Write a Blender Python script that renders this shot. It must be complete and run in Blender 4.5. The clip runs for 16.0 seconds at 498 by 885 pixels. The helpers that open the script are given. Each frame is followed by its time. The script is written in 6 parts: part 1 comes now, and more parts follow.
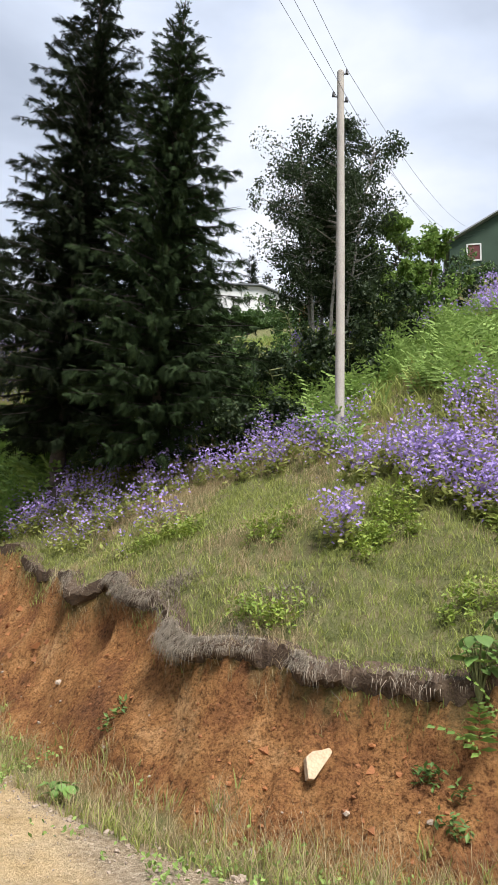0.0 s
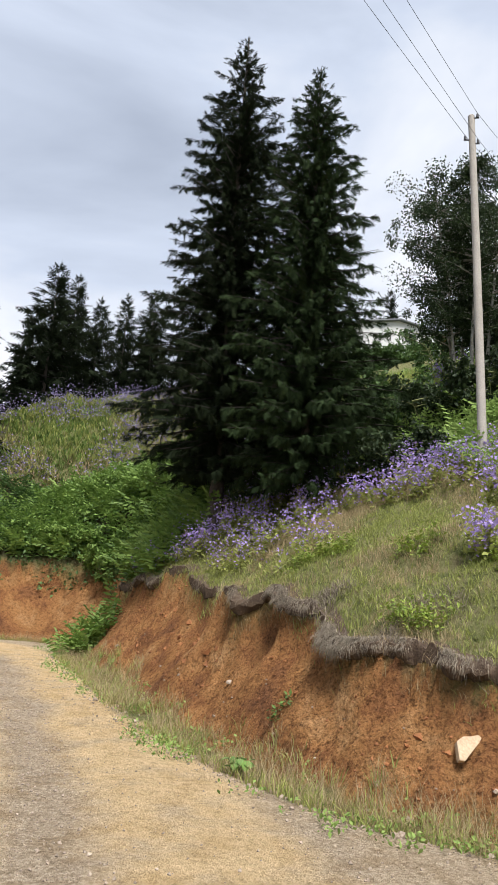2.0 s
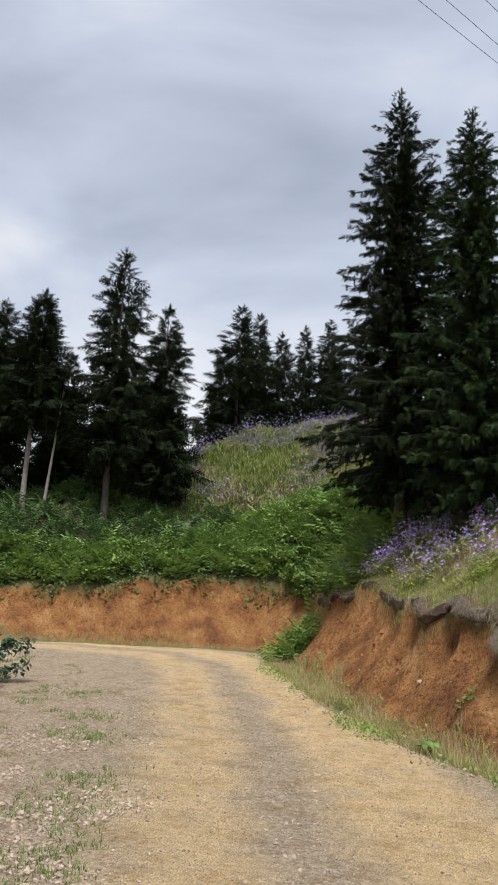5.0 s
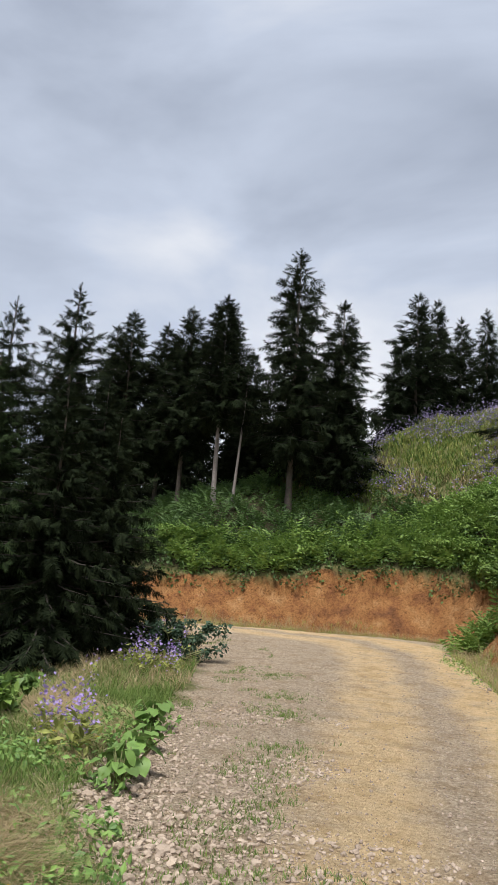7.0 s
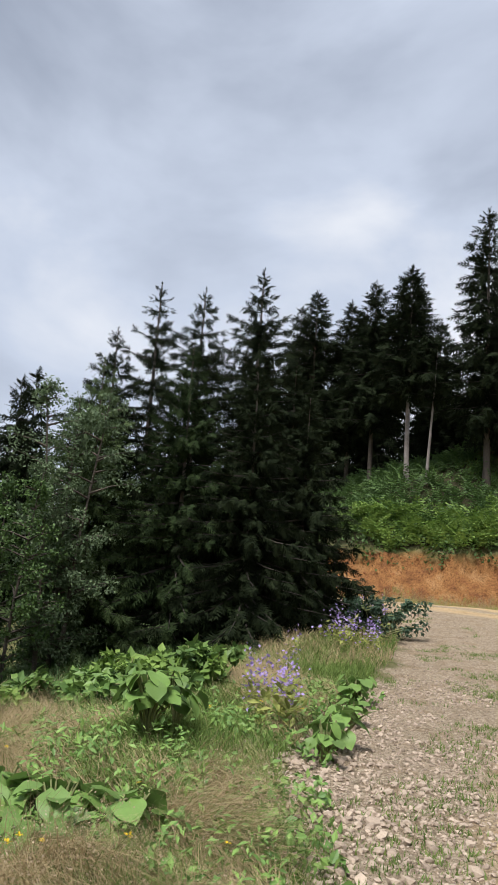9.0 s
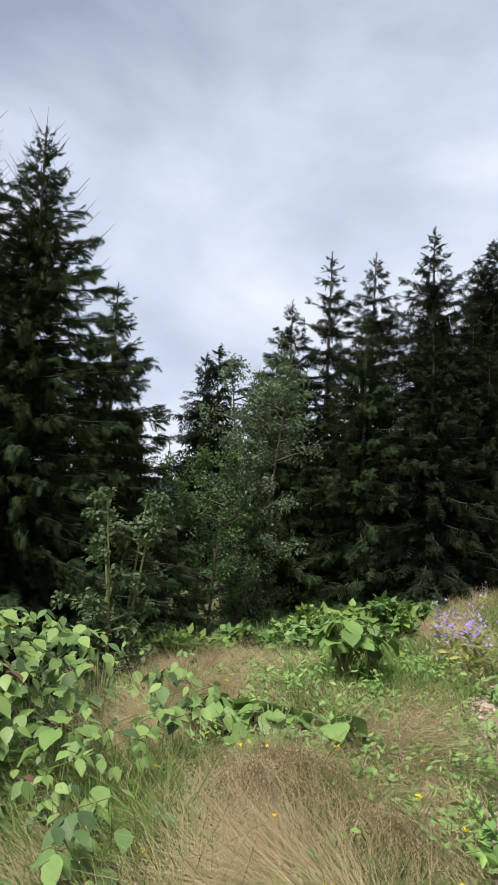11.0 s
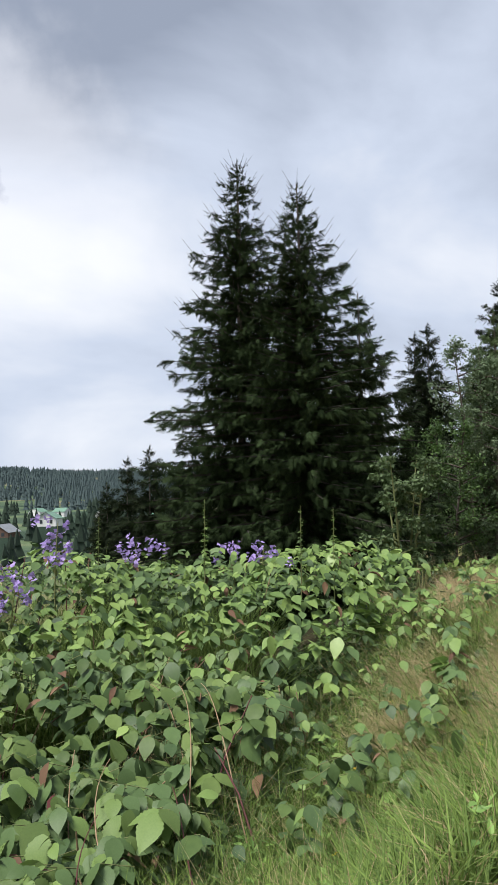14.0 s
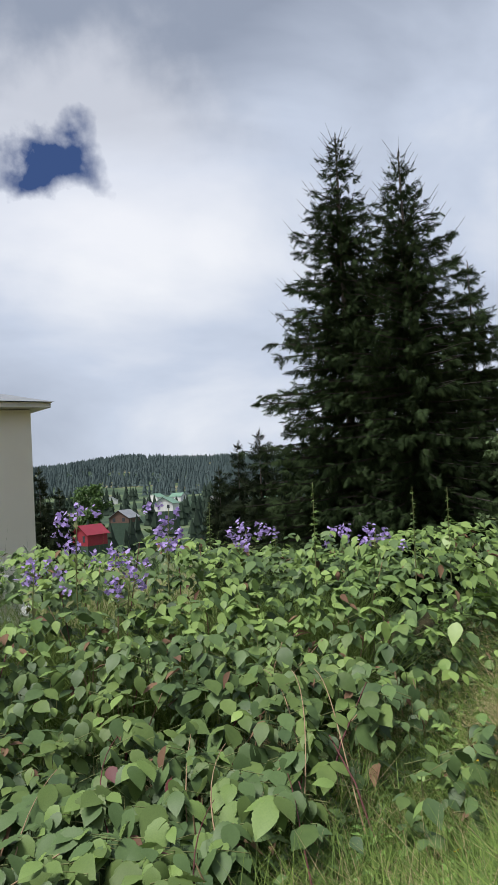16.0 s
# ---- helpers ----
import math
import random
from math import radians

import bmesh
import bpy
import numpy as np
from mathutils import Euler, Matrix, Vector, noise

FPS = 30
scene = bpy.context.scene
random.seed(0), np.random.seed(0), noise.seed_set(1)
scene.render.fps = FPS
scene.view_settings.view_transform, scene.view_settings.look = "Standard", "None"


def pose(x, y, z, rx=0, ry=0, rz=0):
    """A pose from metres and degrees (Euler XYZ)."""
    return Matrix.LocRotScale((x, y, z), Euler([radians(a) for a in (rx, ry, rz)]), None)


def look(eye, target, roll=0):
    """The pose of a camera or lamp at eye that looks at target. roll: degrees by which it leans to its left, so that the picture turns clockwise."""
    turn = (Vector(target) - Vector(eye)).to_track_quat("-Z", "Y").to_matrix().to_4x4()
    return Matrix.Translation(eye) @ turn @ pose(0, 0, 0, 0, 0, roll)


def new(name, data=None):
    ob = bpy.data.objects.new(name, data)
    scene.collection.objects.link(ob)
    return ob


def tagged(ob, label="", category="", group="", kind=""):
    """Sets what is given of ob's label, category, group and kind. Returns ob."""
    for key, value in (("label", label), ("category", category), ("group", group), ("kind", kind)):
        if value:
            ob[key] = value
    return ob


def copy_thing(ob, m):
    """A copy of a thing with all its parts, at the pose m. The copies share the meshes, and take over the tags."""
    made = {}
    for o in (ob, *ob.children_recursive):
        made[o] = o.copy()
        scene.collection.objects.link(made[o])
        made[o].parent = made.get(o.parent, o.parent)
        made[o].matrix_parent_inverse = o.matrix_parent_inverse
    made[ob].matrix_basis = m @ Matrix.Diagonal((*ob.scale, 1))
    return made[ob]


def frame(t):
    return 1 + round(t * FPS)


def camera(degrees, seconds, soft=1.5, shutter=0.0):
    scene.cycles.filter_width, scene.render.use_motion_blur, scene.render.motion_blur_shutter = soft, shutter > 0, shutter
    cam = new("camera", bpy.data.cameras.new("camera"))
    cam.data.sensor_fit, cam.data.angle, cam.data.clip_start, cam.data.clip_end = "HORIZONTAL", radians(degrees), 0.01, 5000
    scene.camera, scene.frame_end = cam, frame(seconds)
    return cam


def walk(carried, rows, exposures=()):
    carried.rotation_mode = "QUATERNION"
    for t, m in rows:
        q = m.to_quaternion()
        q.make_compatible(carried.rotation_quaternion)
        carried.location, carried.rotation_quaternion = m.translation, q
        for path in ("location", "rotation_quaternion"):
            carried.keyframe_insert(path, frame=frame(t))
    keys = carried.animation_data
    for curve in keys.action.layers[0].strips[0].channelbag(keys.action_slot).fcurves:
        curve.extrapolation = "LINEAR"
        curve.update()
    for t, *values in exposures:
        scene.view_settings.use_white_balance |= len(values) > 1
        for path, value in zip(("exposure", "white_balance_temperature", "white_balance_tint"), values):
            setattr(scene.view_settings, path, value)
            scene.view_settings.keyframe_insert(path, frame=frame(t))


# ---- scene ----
cam = camera(37.43, 16.0)


def aim(x, y, z, yaw, pitch, roll):
    return pose(x, y, z, 0, 0, yaw) @ pose(0, 0, 0, 90 + pitch, 0, 0) @ pose(0, 0, 0, 0, 0, roll)


PATH = [
    (0.0, aim(-1.126, 3.562, 2.037, 0.20, 11.03, 2.37)),
    (0.5, aim(-1.129, 3.557, 2.037, 3.82, 11.34, 2.68)),
    (1.0, aim(-1.161, 3.013, 1.809, 6.66, 12.33, 3.07)),
    (1.5, aim(-1.153, 2.744, 1.705, 9.09, 12.87, 3.26)),
    (2.0, aim(-1.143, 2.559, 1.650, 11.63, 13.42, 3.28)),
    (2.5, aim(-1.161, 2.454, 1.626, 13.84, 13.93, 3.17)),
    (3.0, aim(-1.195, 2.314, 1.575, 15.72, 14.40, 2.98)),
    (3.2, aim(-1.223, 2.241, 1.540, 16.31, 14.65, 2.64)),
    (5.3, aim(-0.336, 0.465, 1.536, 28.87, 13.50, 3.10)),
    (5.5, aim(-0.221, 0.320, 1.559, 30.55, 13.28, 3.28)),
    (6.0, aim(0.005, 0.006, 1.614, 34.46, 12.77, 3.68)),
    (6.5, aim(0.005, -0.010, 1.621, 37.88, 12.41, 4.00)),
    (7.0, aim(-0.005, -0.001, 1.615, 40.75, 12.00, 4.19)),
    (7.5, aim(-0.004, 0.002, 1.619, 43.42, 11.47, 4.40)),
    (8.0, aim(-0.001, -0.006, 1.617, 46.53, 10.86, 4.53)),
    (8.5, aim(-0.014, -0.002, 1.610, 50.63, 10.14, 4.48)),
    (9.0, aim(-0.020, 0.006, 1.592, 55.54, 9.34, 4.12)),
    (9.5, aim(-0.022, 0.006, 1.587, 60.41, 8.45, 3.77)),
    (10.0, aim(-0.016, 0.009, 1.588, 64.49, 7.52, 3.38)),
    (10.2, aim(-0.017, 0.002, 1.599, 65.76, 7.06, 3.38)),
    (12.3, aim(2.174, -1.196, 1.493, 73.79, 4.74, 0.52)),
    (12.5, aim(2.425, -1.324, 1.497, 74.75, 4.62, 0.17)),
    (13.0, aim(2.931, -1.670, 1.466, 76.87, 4.36, -0.19)),
    (13.5, aim(2.983, -1.892, 1.412, 80.29, 4.00, -0.96)),
    (14.0, aim(2.860, -1.976, 1.329, 84.05, 3.93, -1.65)),
    (14.5, aim(2.682, -1.906, 1.289, 87.86, 3.90, -1.93)),
    (15.0, aim(2.564, -1.831, 1.292, 90.76, 3.64, -1.75)),
    (15.5, aim(2.850, -1.799, 1.329, 92.48, 3.27, -2.46)),
    (16.0, aim(2.757, -1.925, 1.344, 92.72, 2.88, -3.24)),
]
walk(cam, PATH, [(0.0, 0.42), (3.2, 0.14), (6.0, 0.02), (10.2, 0.2), (12.5, 0.38), (14.0, 0.2), (16.0, 0.05)])

# ---- sky and light ----
world = bpy.data.worlds.new("overcast_sky")
scene.world = world
world.use_nodes = True
wn, wl = world.node_tree.nodes, world.node_tree.links
wn.clear()
w_out = wn.new("ShaderNodeOutputWorld")
w_bg = wn.new("ShaderNodeBackground")
w_sky = wn.new("ShaderNodeTexSky")
w_sky.sky_type = "NISHITA"
w_sky.sun_disc = False
SUN_EL, SUN_AZ = radians(60), radians(150)
w_sky.sun_elevation, w_sky.sun_rotation = SUN_EL, SUN_AZ
w_tc = wn.new("ShaderNodeTexCoord")
w_map = wn.new("ShaderNodeMapping")
w_map.inputs["Scale"].default_value = (1.0, 1.0, 2.2)
w_map.inputs["Location"].default_value = (0.35, 0.1, 0.0)
w_n1 = wn.new("ShaderNodeTexNoise")
w_n1.inputs["Scale"].default_value, w_n1.inputs["Detail"].default_value, w_n1.inputs["Roughness"].default_value = 1.9, 6, 0.5
w_n1.inputs["Distortion"].default_value = 0.35
w_ramp = wn.new("ShaderNodeValToRGB")
els = w_ramp.color_ramp.elements
els[0].position, els[0].color = 0.24, (0.30, 0.345, 0.44, 1)
els[1].position, els[1].color = 0.70, (0.88, 0.90, 0.95, 1)
mid_el = els.new(0.5)
mid_el.color = (0.575, 0.64, 0.77, 1)
w_mul = wn.new("ShaderNodeMixRGB")
w_mul.blend_type, w_mul.inputs[0].default_value = "MIX", 0.95
w_scale = wn.new("ShaderNodeMixRGB")
w_scale.blend_type, w_scale.inputs[0].default_value = "MULTIPLY", 1.0
w_scale.inputs[2].default_value = (0.1, 0.1, 0.1, 1)
wl.new(w_tc.outputs["Generated"], w_map.inputs["Vector"])
wl.new(w_map.outputs["Vector"], w_n1.inputs["Vector"])


def cloud(src, way, reach, weight):
    """Thicken or thin the cloud cover softly about a direction."""
    way = Vector(way).normalized()
    d, r, a = wn.new("ShaderNodeVectorMath"), wn.new("ShaderNodeMapRange"), wn.new("ShaderNodeMath")
    d.operation, d.inputs[1].default_value = "DISTANCE", way
    wl.new(w_tc.outputs["Generated"], d.inputs[0])
    r.interpolation_type = "SMOOTHSTEP"
    r.inputs["From Min"].default_value, r.inputs["From Max"].default_value = reach, reach * 0.15
    wl.new(d.outputs["Value"], r.inputs["Value"])
    a.operation, a.inputs[1].default_value = "MULTIPLY_ADD", weight
    wl.new(r.outputs["Result"], a.inputs[0])
    wl.new(src, a.inputs[2])
    return a.outputs[0]


cover = w_n1.outputs["Fac"]
for way, reach, weight in (((-0.93, -0.34, 0.74), 0.40, -0.40), ((-1.0, 0.0, 0.74), 0.36, -0.16), ((-0.95, -0.30, 0.36), 0.19, 0.06),
                           ((-0.85, 0.55, 0.85), 0.4, -0.06), ((-0.40, 0.9, 0.85), 0.32, -0.06), ((0.3, 0.96, 0.62), 0.55, 0.08), ((-0.95, 0.25, 0.2), 0.5, 0.04), ((-0.98, -0.12, 0.22), 0.32, 0.10), ((-0.88, 0.45, 0.66), 0.3, -0.09), ((-0.5, 0.85, 0.3), 0.4, 0.04)):
    cover = cloud(cover, way, reach, weight)
wl.new(cover, w_ramp.inputs["Fac"])
wl.new(w_sky.outputs["Color"], w_scale.inputs[1])
wl.new(w_scale.outputs["Color"], w_mul.inputs[1])
wl.new(w_ramp.outputs["Color"], w_mul.inputs[2])
# a gap in the cloud with blue sky behind it, and brighter cloud about it
w_gap = wn.new("ShaderNodeVectorMath")
w_gap.operation = "DISTANCE"
w_gap.inputs[1].default_value = (-0.870, -0.272, 0.408 * 1.9)
w_n2 = wn.new("ShaderNodeTexNoise")
w_n2.inputs["Scale"].default_value, w_n2.inputs["Detail"].default_value = 11.0, 7
wl.new(w_tc.outputs["Generated"], w_n2.inputs["Vector"])
w_warp, w_flat = wn.new("ShaderNodeVectorMath"), wn.new("ShaderNodeVectorMath")
w_warp.operation, w_flat.operation = "MULTIPLY_ADD", "MULTIPLY_ADD"
w_warp.inputs[1].default_value = (0.20, 0.20, 0.20)
w_flat.inputs[1].default_value, w_flat.inputs[2].default_value = (1, 1, 1.9), (-0.10, -0.10, -0.19)
wl.new(w_n2.outputs["Color"], w_warp.inputs[0])
wl.new(w_tc.outputs["Generated"], w_warp.inputs[2])
wl.new(w_warp.outputs["Vector"], w_flat.inputs[0])
wl.new(w_flat.outputs["Vector"], w_gap.inputs[0])
w_sum = wn.new("ShaderNodeMath")
w_sum.operation = "MULTIPLY_ADD"
w_sum.inputs[1].default_value = 0.04
wl.new(w_n2.outputs["Fac"], w_sum.inputs[0])
wl.new(w_gap.outputs["Value"], w_sum.inputs[2])
w_g1 = wn.new("ShaderNodeMapRange")
w_g1.inputs["From Min"].default_value, w_g1.inputs["From Max"].default_value = 0.120, 0.070
wl.new(w_sum.outputs[0], w_g1.inputs["Value"])
w_g2 = wn.new("ShaderNodeMapRange")
w_g2.interpolation_type = "SMOOTHSTEP"
w_g2.inputs["From Min"].default_value, w_g2.inputs["From Max"].default_value = 0.34, 0.15
wl.new(w_sum.outputs[0], w_g2.inputs["Value"])
w_lit = wn.new("ShaderNodeMixRGB")
w_lit.inputs[2].default_value = (0.84, 0.86, 0.93, 1)
w_half = wn.new("ShaderNodeMath")
w_half.operation = "MULTIPLY"
w_half.inputs[1].default_value = 0.5
wl.new(w_g2.outputs["Result"], w_half.inputs[0])
wl.new(w_half.outputs[0], w_lit.inputs[0])
wl.new(w_mul.outputs["Color"], w_lit.inputs[1])
w_blue = wn.new("ShaderNodeMixRGB")
w_blue.inputs[2].default_value = (0.045, 0.085, 0.22, 1)
wl.new(w_g1.outputs["Result"], w_blue.inputs[0])
wl.new(w_lit.outputs["Color"], w_blue.inputs[1])
wl.new(w_blue.outputs["Color"], w_bg.inputs["Color"])
w_bg.inputs["Strength"].default_value = 1.0
wl.new(w_bg.outputs["Background"], w_out.inputs["Surface"])

sun = new("sun", bpy.data.lights.new("sun", "SUN"))
sun.data.energy, sun.data.angle, sun.data.color = 5.0, radians(20), (1.0, 0.975, 0.94)
sun.matrix_world = look((0, 0, 0), (-math.sin(SUN_AZ) * math.cos(SUN_EL), -math.cos(SUN_AZ) * math.cos(SUN_EL), -math.sin(SUN_EL)))

G = np.random.default_rng(77)


# ---- materials ----
def material(name, base, dark, scale=3.0, rough=0.8, bump=0.3, fine=40.0, spec=0.25, subsurface=False, island=0.0):
    """Two-scale noise mix of two colours, with fine bump and roughness wear."""
    m = bpy.data.materials.new(name)
    m.use_nodes = True
    n, l = m.node_tree.nodes, m.node_tree.links
    b = n["Principled BSDF"]
    tc = n.new("ShaderNodeTexCoord")
    n1, n2 = n.new("ShaderNodeTexNoise"), n.new("ShaderNodeTexNoise")
    n1.inputs["Scale"].default_value, n1.inputs["Detail"].default_value = scale, 6
    n2.inputs["Scale"].default_value, n2.inputs["Detail"].default_value = fine, 4
    l.new(tc.outputs["Object"], n1.inputs["Vector"])
    l.new(tc.outputs["Object"], n2.inputs["Vector"])
    add = n.new("ShaderNodeMath")
    add.operation = "MULTIPLY_ADD"
    add.inputs[1].default_value = 0.5
    half = n.new("ShaderNodeMath")
    half.operation = "MULTIPLY"
    half.inputs[1].default_value = 0.5
    l.new(n2.outputs["Fac"], half.inputs[0])
    l.new(n1.outputs["Fac"], add.inputs[0])
    l.new(half.outputs[0], add.inputs[2])
    r = n.new("ShaderNodeMapRange")
    r.inputs["From Min"].default_value, r.inputs["From Max"].default_value = 0.32, 0.68
    l.new(add.outputs[0], r.inputs["Value"])
    fac = r.outputs["Result"]
    if island:
        g = n.new("ShaderNodeNewGeometry")
        mixf = n.new("ShaderNodeMix")
        mixf.inputs["Factor"].default_value = island
        l.new(fac, mixf.inputs["A"])
        l.new(g.outputs["Random Per Island"], mixf.inputs["B"])
        fac = mixf.outputs["Result"]
    mix = n.new("ShaderNodeMixRGB")
    mix.inputs[1].default_value, mix.inputs[2].default_value = (*dark, 1), (*base, 1)
    l.new(fac, mix.inputs[0])
    l.new(mix.outputs[0], b.inputs["Base Color"])
    b.inputs["Roughness"].default_value = rough
    b.inputs["Specular IOR Level"].default_value = spec
    if bump:
        bp = n.new("ShaderNodeBump")
        bp.inputs["Strength"].default_value, bp.inputs["Distance"].default_value = bump, 0.02
        l.new(n2.outputs["Fac"], bp.inputs["Height"])
        l.new(bp.outputs["Normal"], b.inputs["Normal"])
    return m


def leaf_material(name, base, dark, rough=0.55, through_light=0.25, island=0.7, gloss=0.3, vary=0.0):
    """Thin leaves: diffuse and gloss with some light let through."""
    m = material(name, base, dark, 2.0, rough, 0.0, 25.0, gloss, island=island)
    n, l = m.node_tree.nodes, m.node_tree.links
    b, out = n["Principled BSDF"], n["Material Output"]
    if vary:
        oi, hs = n.new("ShaderNodeObjectInfo"), n.new("ShaderNodeHueSaturation")
        old = b.inputs["Base Color"].links[0].from_socket
        mr = n.new("ShaderNodeMapRange")
        mr.inputs["To Min"].default_value, mr.inputs["To Max"].default_value = 1 - vary, 1 + vary
        l.new(oi.outputs["Random"], mr.inputs["Value"])
        l.new(mr.outputs["Result"], hs.inputs["Value"])
        l.new(old, hs.inputs["Color"])
        l.new(hs.outputs["Color"], b.inputs["Base Color"])
    t = n.new("ShaderNodeBsdfTranslucent")
    src = b.inputs["Base Color"].links[0].from_socket
    l.new(src, t.inputs["Color"])
    ms = n.new("ShaderNodeMixShader")
    ms.inputs[0].default_value = through_light
    l.new(b.outputs[0], ms.inputs[1])
    l.new(t.outputs[0], ms.inputs[2])
    l.new(ms.outputs[0], out.inputs["Surface"])
    return m


M_NEEDLE = leaf_material("spruce_needles", (0.026, 0.036, 0.016), (0.007, 0.0105, 0.0065), 0.8, 0.1, gloss=0.04)
M_NEEDLE2 = leaf_material("spruce_needles_fresh", (0.042, 0.064, 0.024), (0.010, 0.017, 0.009), 0.8, 0.1, gloss=0.04)
M_NEEDLE3 = leaf_material("spruce_needles_grey_green", (0.056, 0.082, 0.036), (0.013, 0.022, 0.012), 0.8, 0.12, gloss=0.04)
M_NEEDLE4 = leaf_material("spruce_needles_light", (0.125, 0.175, 0.07), (0.034, 0.055, 0.026), 0.8, 0.15, gloss=0.04)
M_BARK = material("spruce_bark", (0.14, 0.115, 0.095), (0.05, 0.04, 0.035), 4, 0.9, 0.6, 30)
M_DARKWOOD = material("dark_branch_wood", (0.05, 0.042, 0.035), (0.02, 0.017, 0.015), 4, 0.9, 0.2)
M_PALEBARK = material("pale_bark", (0.30, 0.27, 0.25), (0.12, 0.10, 0.09), 4, 0.85, 0.4, 30)
M_BIRCHBARK = material("birch_bark", (0.5, 0.47, 0.42), (0.12, 0.1, 0.09), 5, 0.8, 0.3, 18)
M_LEAF = leaf_material("broad_leaves", (0.13, 0.22, 0.06), (0.035, 0.07, 0.025))
M_GRASS = leaf_material("grass_blades", (0.44, 0.46, 0.145), (0.22, 0.25, 0.075), through_light=0.4, gloss=0.08)
M_FRESH = leaf_material("fresh_grass", (0.24, 0.325, 0.088), (0.085, 0.14, 0.04), through_light=0.4, gloss=0.08)
M_DEEP = leaf_material("deep_green_grass", (0.22, 0.31, 0.075), (0.055, 0.095, 0.028), through_light=0.25, gloss=0.08)
M_HEATH = leaf_material("olive_heath", (0.20, 0.19, 0.075), (0.085, 0.085, 0.036), through_light=0.25, gloss=0.08)
M_DRY = leaf_material("dry_grass", (0.56, 0.45, 0.27), (0.30, 0.225, 0.12), through_light=0.35, gloss=0.08)
M_SEED = leaf_material("grass_seed_heads", (0.58, 0.45, 0.32), (0.36, 0.27, 0.19), 0.8, 0.4)
M_ROOT = leaf_material("dead_turf_fringe", (0.36, 0.30, 0.225), (0.09, 0.072, 0.055), 0.9, 0.1)
M_FERN = leaf_material("bracken_fronds", (0.26, 0.38, 0.09), (0.08, 0.15, 0.03), through_light=0.3)
M_BRAMBLE = leaf_material("bramble_leaves", (0.190, 0.270, 0.075), (0.062, 0.11, 0.034), 0.52, 0.2, gloss=0.24, vary=0.3)
M_BRAMBLE_LIGHT = leaf_material("light_bramble_leaves", (0.29, 0.40, 0.11), (0.14, 0.23, 0.06), 0.45, 0.3, gloss=0.4)
# darker copy of the bramble colour, for the shade inside the mound
M_BRAMBLE_DARK = leaf_material("shaded_bramble_leaves", (0.118, 0.185, 0.062), (0.034, 0.062, 0.025), 0.50, 0.15, gloss=0.25)
M_HAZEL = leaf_material("hazel_leaves", (0.28, 0.40, 0.10), (0.085, 0.16, 0.035), 0.6, 0.3, gloss=0.2)
M_BURDOCK = leaf_material("burdock_leaves", (0.22, 0.34, 0.085), (0.07, 0.145, 0.04), 0.5, 0.25, vary=0.3)
M_YGREEN = leaf_material("yellow_green_herb", (0.34, 0.40, 0.07), (0.14, 0.22, 0.04))
M_HILLGREEN = leaf_material("light_hill_grass", (0.36, 0.48, 0.15), (0.16, 0.25, 0.06), through_light=0.35, gloss=0.08)
M_LILAC = leaf_material("lilac_petals", (0.50, 0.39, 0.70), (0.32, 0.23, 0.54), 0.8, 0.3, gloss=0.05)
M_LILAC_DULL = leaf_material("faded_lilac_petals", (0.36, 0.30, 0.50), (0.20, 0.165, 0.31), 0.7, 0.2)
M_YELLOW = leaf_material("yellow_petals", (0.8, 0.6, 0.03), (0.6, 0.4, 0.02))
M_RED = leaf_material("reddish_leaf", (0.16, 0.05, 0.05), (0.08, 0.03, 0.03))
M_WITHER = leaf_material("withered_leaf", (0.20, 0.125, 0.075), (0.10, 0.055, 0.04), 0.8, 0.15, gloss=0.1)
M_TURF = material("root_bound_turf", (0.13, 0.09, 0.06), (0.045, 0.03, 0.022), 6, 0.95, 0.8, 45)
M_STEM = material("plant_stem", (0.22, 0.25, 0.10), (0.12, 0.12, 0.05), 6, 0.7, 0.1)
M_DEADSTEM = material("dead_cane", (0.34, 0.24, 0.14), (0.2, 0.13, 0.08), 6, 0.7, 0.1)
M_STONE = material("road_stone", (0.50, 0.40, 0.31), (0.21, 0.16, 0.12), 8, 0.85, 0.3, 60, island=0.6)
M_SOILROCK = material("soil_clod", (0.36, 0.15, 0.06), (0.20, 0.085, 0.04), 8, 0.95, 0.4, 60, island=0.6)
M_POLE = material("weathered_pole_wood", (0.50, 0.46, 0.42), (0.30, 0.27, 0.24), 2, 0.85, 0.3, 50)
M_METAL = material("dark_metal", (0.07, 0.07, 0.075), (0.03, 0.03, 0.035), 5, 0.5, 0.1)
M_WIRE = material("cable", (0.05, 0.05, 0.055), (0.03, 0.03, 0.03), 5, 0.5, 0.0)
M_STUMP = material("pale_cut_wood", (0.60, 0.45, 0.31), (0.38, 0.26, 0.16), 5, 0.8, 0.3, 40)
M_WALL = material("pale_render_wall", (0.84, 0.81, 0.74), (0.74, 0.71, 0.64), 1.2, 0.9, 0.15, 60)
M_WHITE = material("white_painted_wall", (0.72, 0.72, 0.70), (0.55, 0.55, 0.53), 1.2, 0.85, 0.1)
M_TIN = material("grey_sheet_roof", (0.26, 0.275, 0.29), (0.15, 0.16, 0.175), 0.8, 0.5, 0.1, 20, 0.4)
M_TINGREEN = material("green_sheet_roof", (0.16, 0.28, 0.20), (0.10, 0.18, 0.13), 0.8, 0.5, 0.1, 20)
M_RUST = material("rusted_sheet", (0.36, 0.13, 0.07), (0.20, 0.08, 0.05), 1.5, 0.7, 0.2)
M_REDWALL = material("dark_red_boards", (0.30, 0.035, 0.05), (0.18, 0.02, 0.03), 0.8, 0.7, 0.1)
M_REDROOF = material("red_sheet_roof", (0.30, 0.035, 0.055), (0.20, 0.022, 0.036), 0.8, 0.5, 0.1)
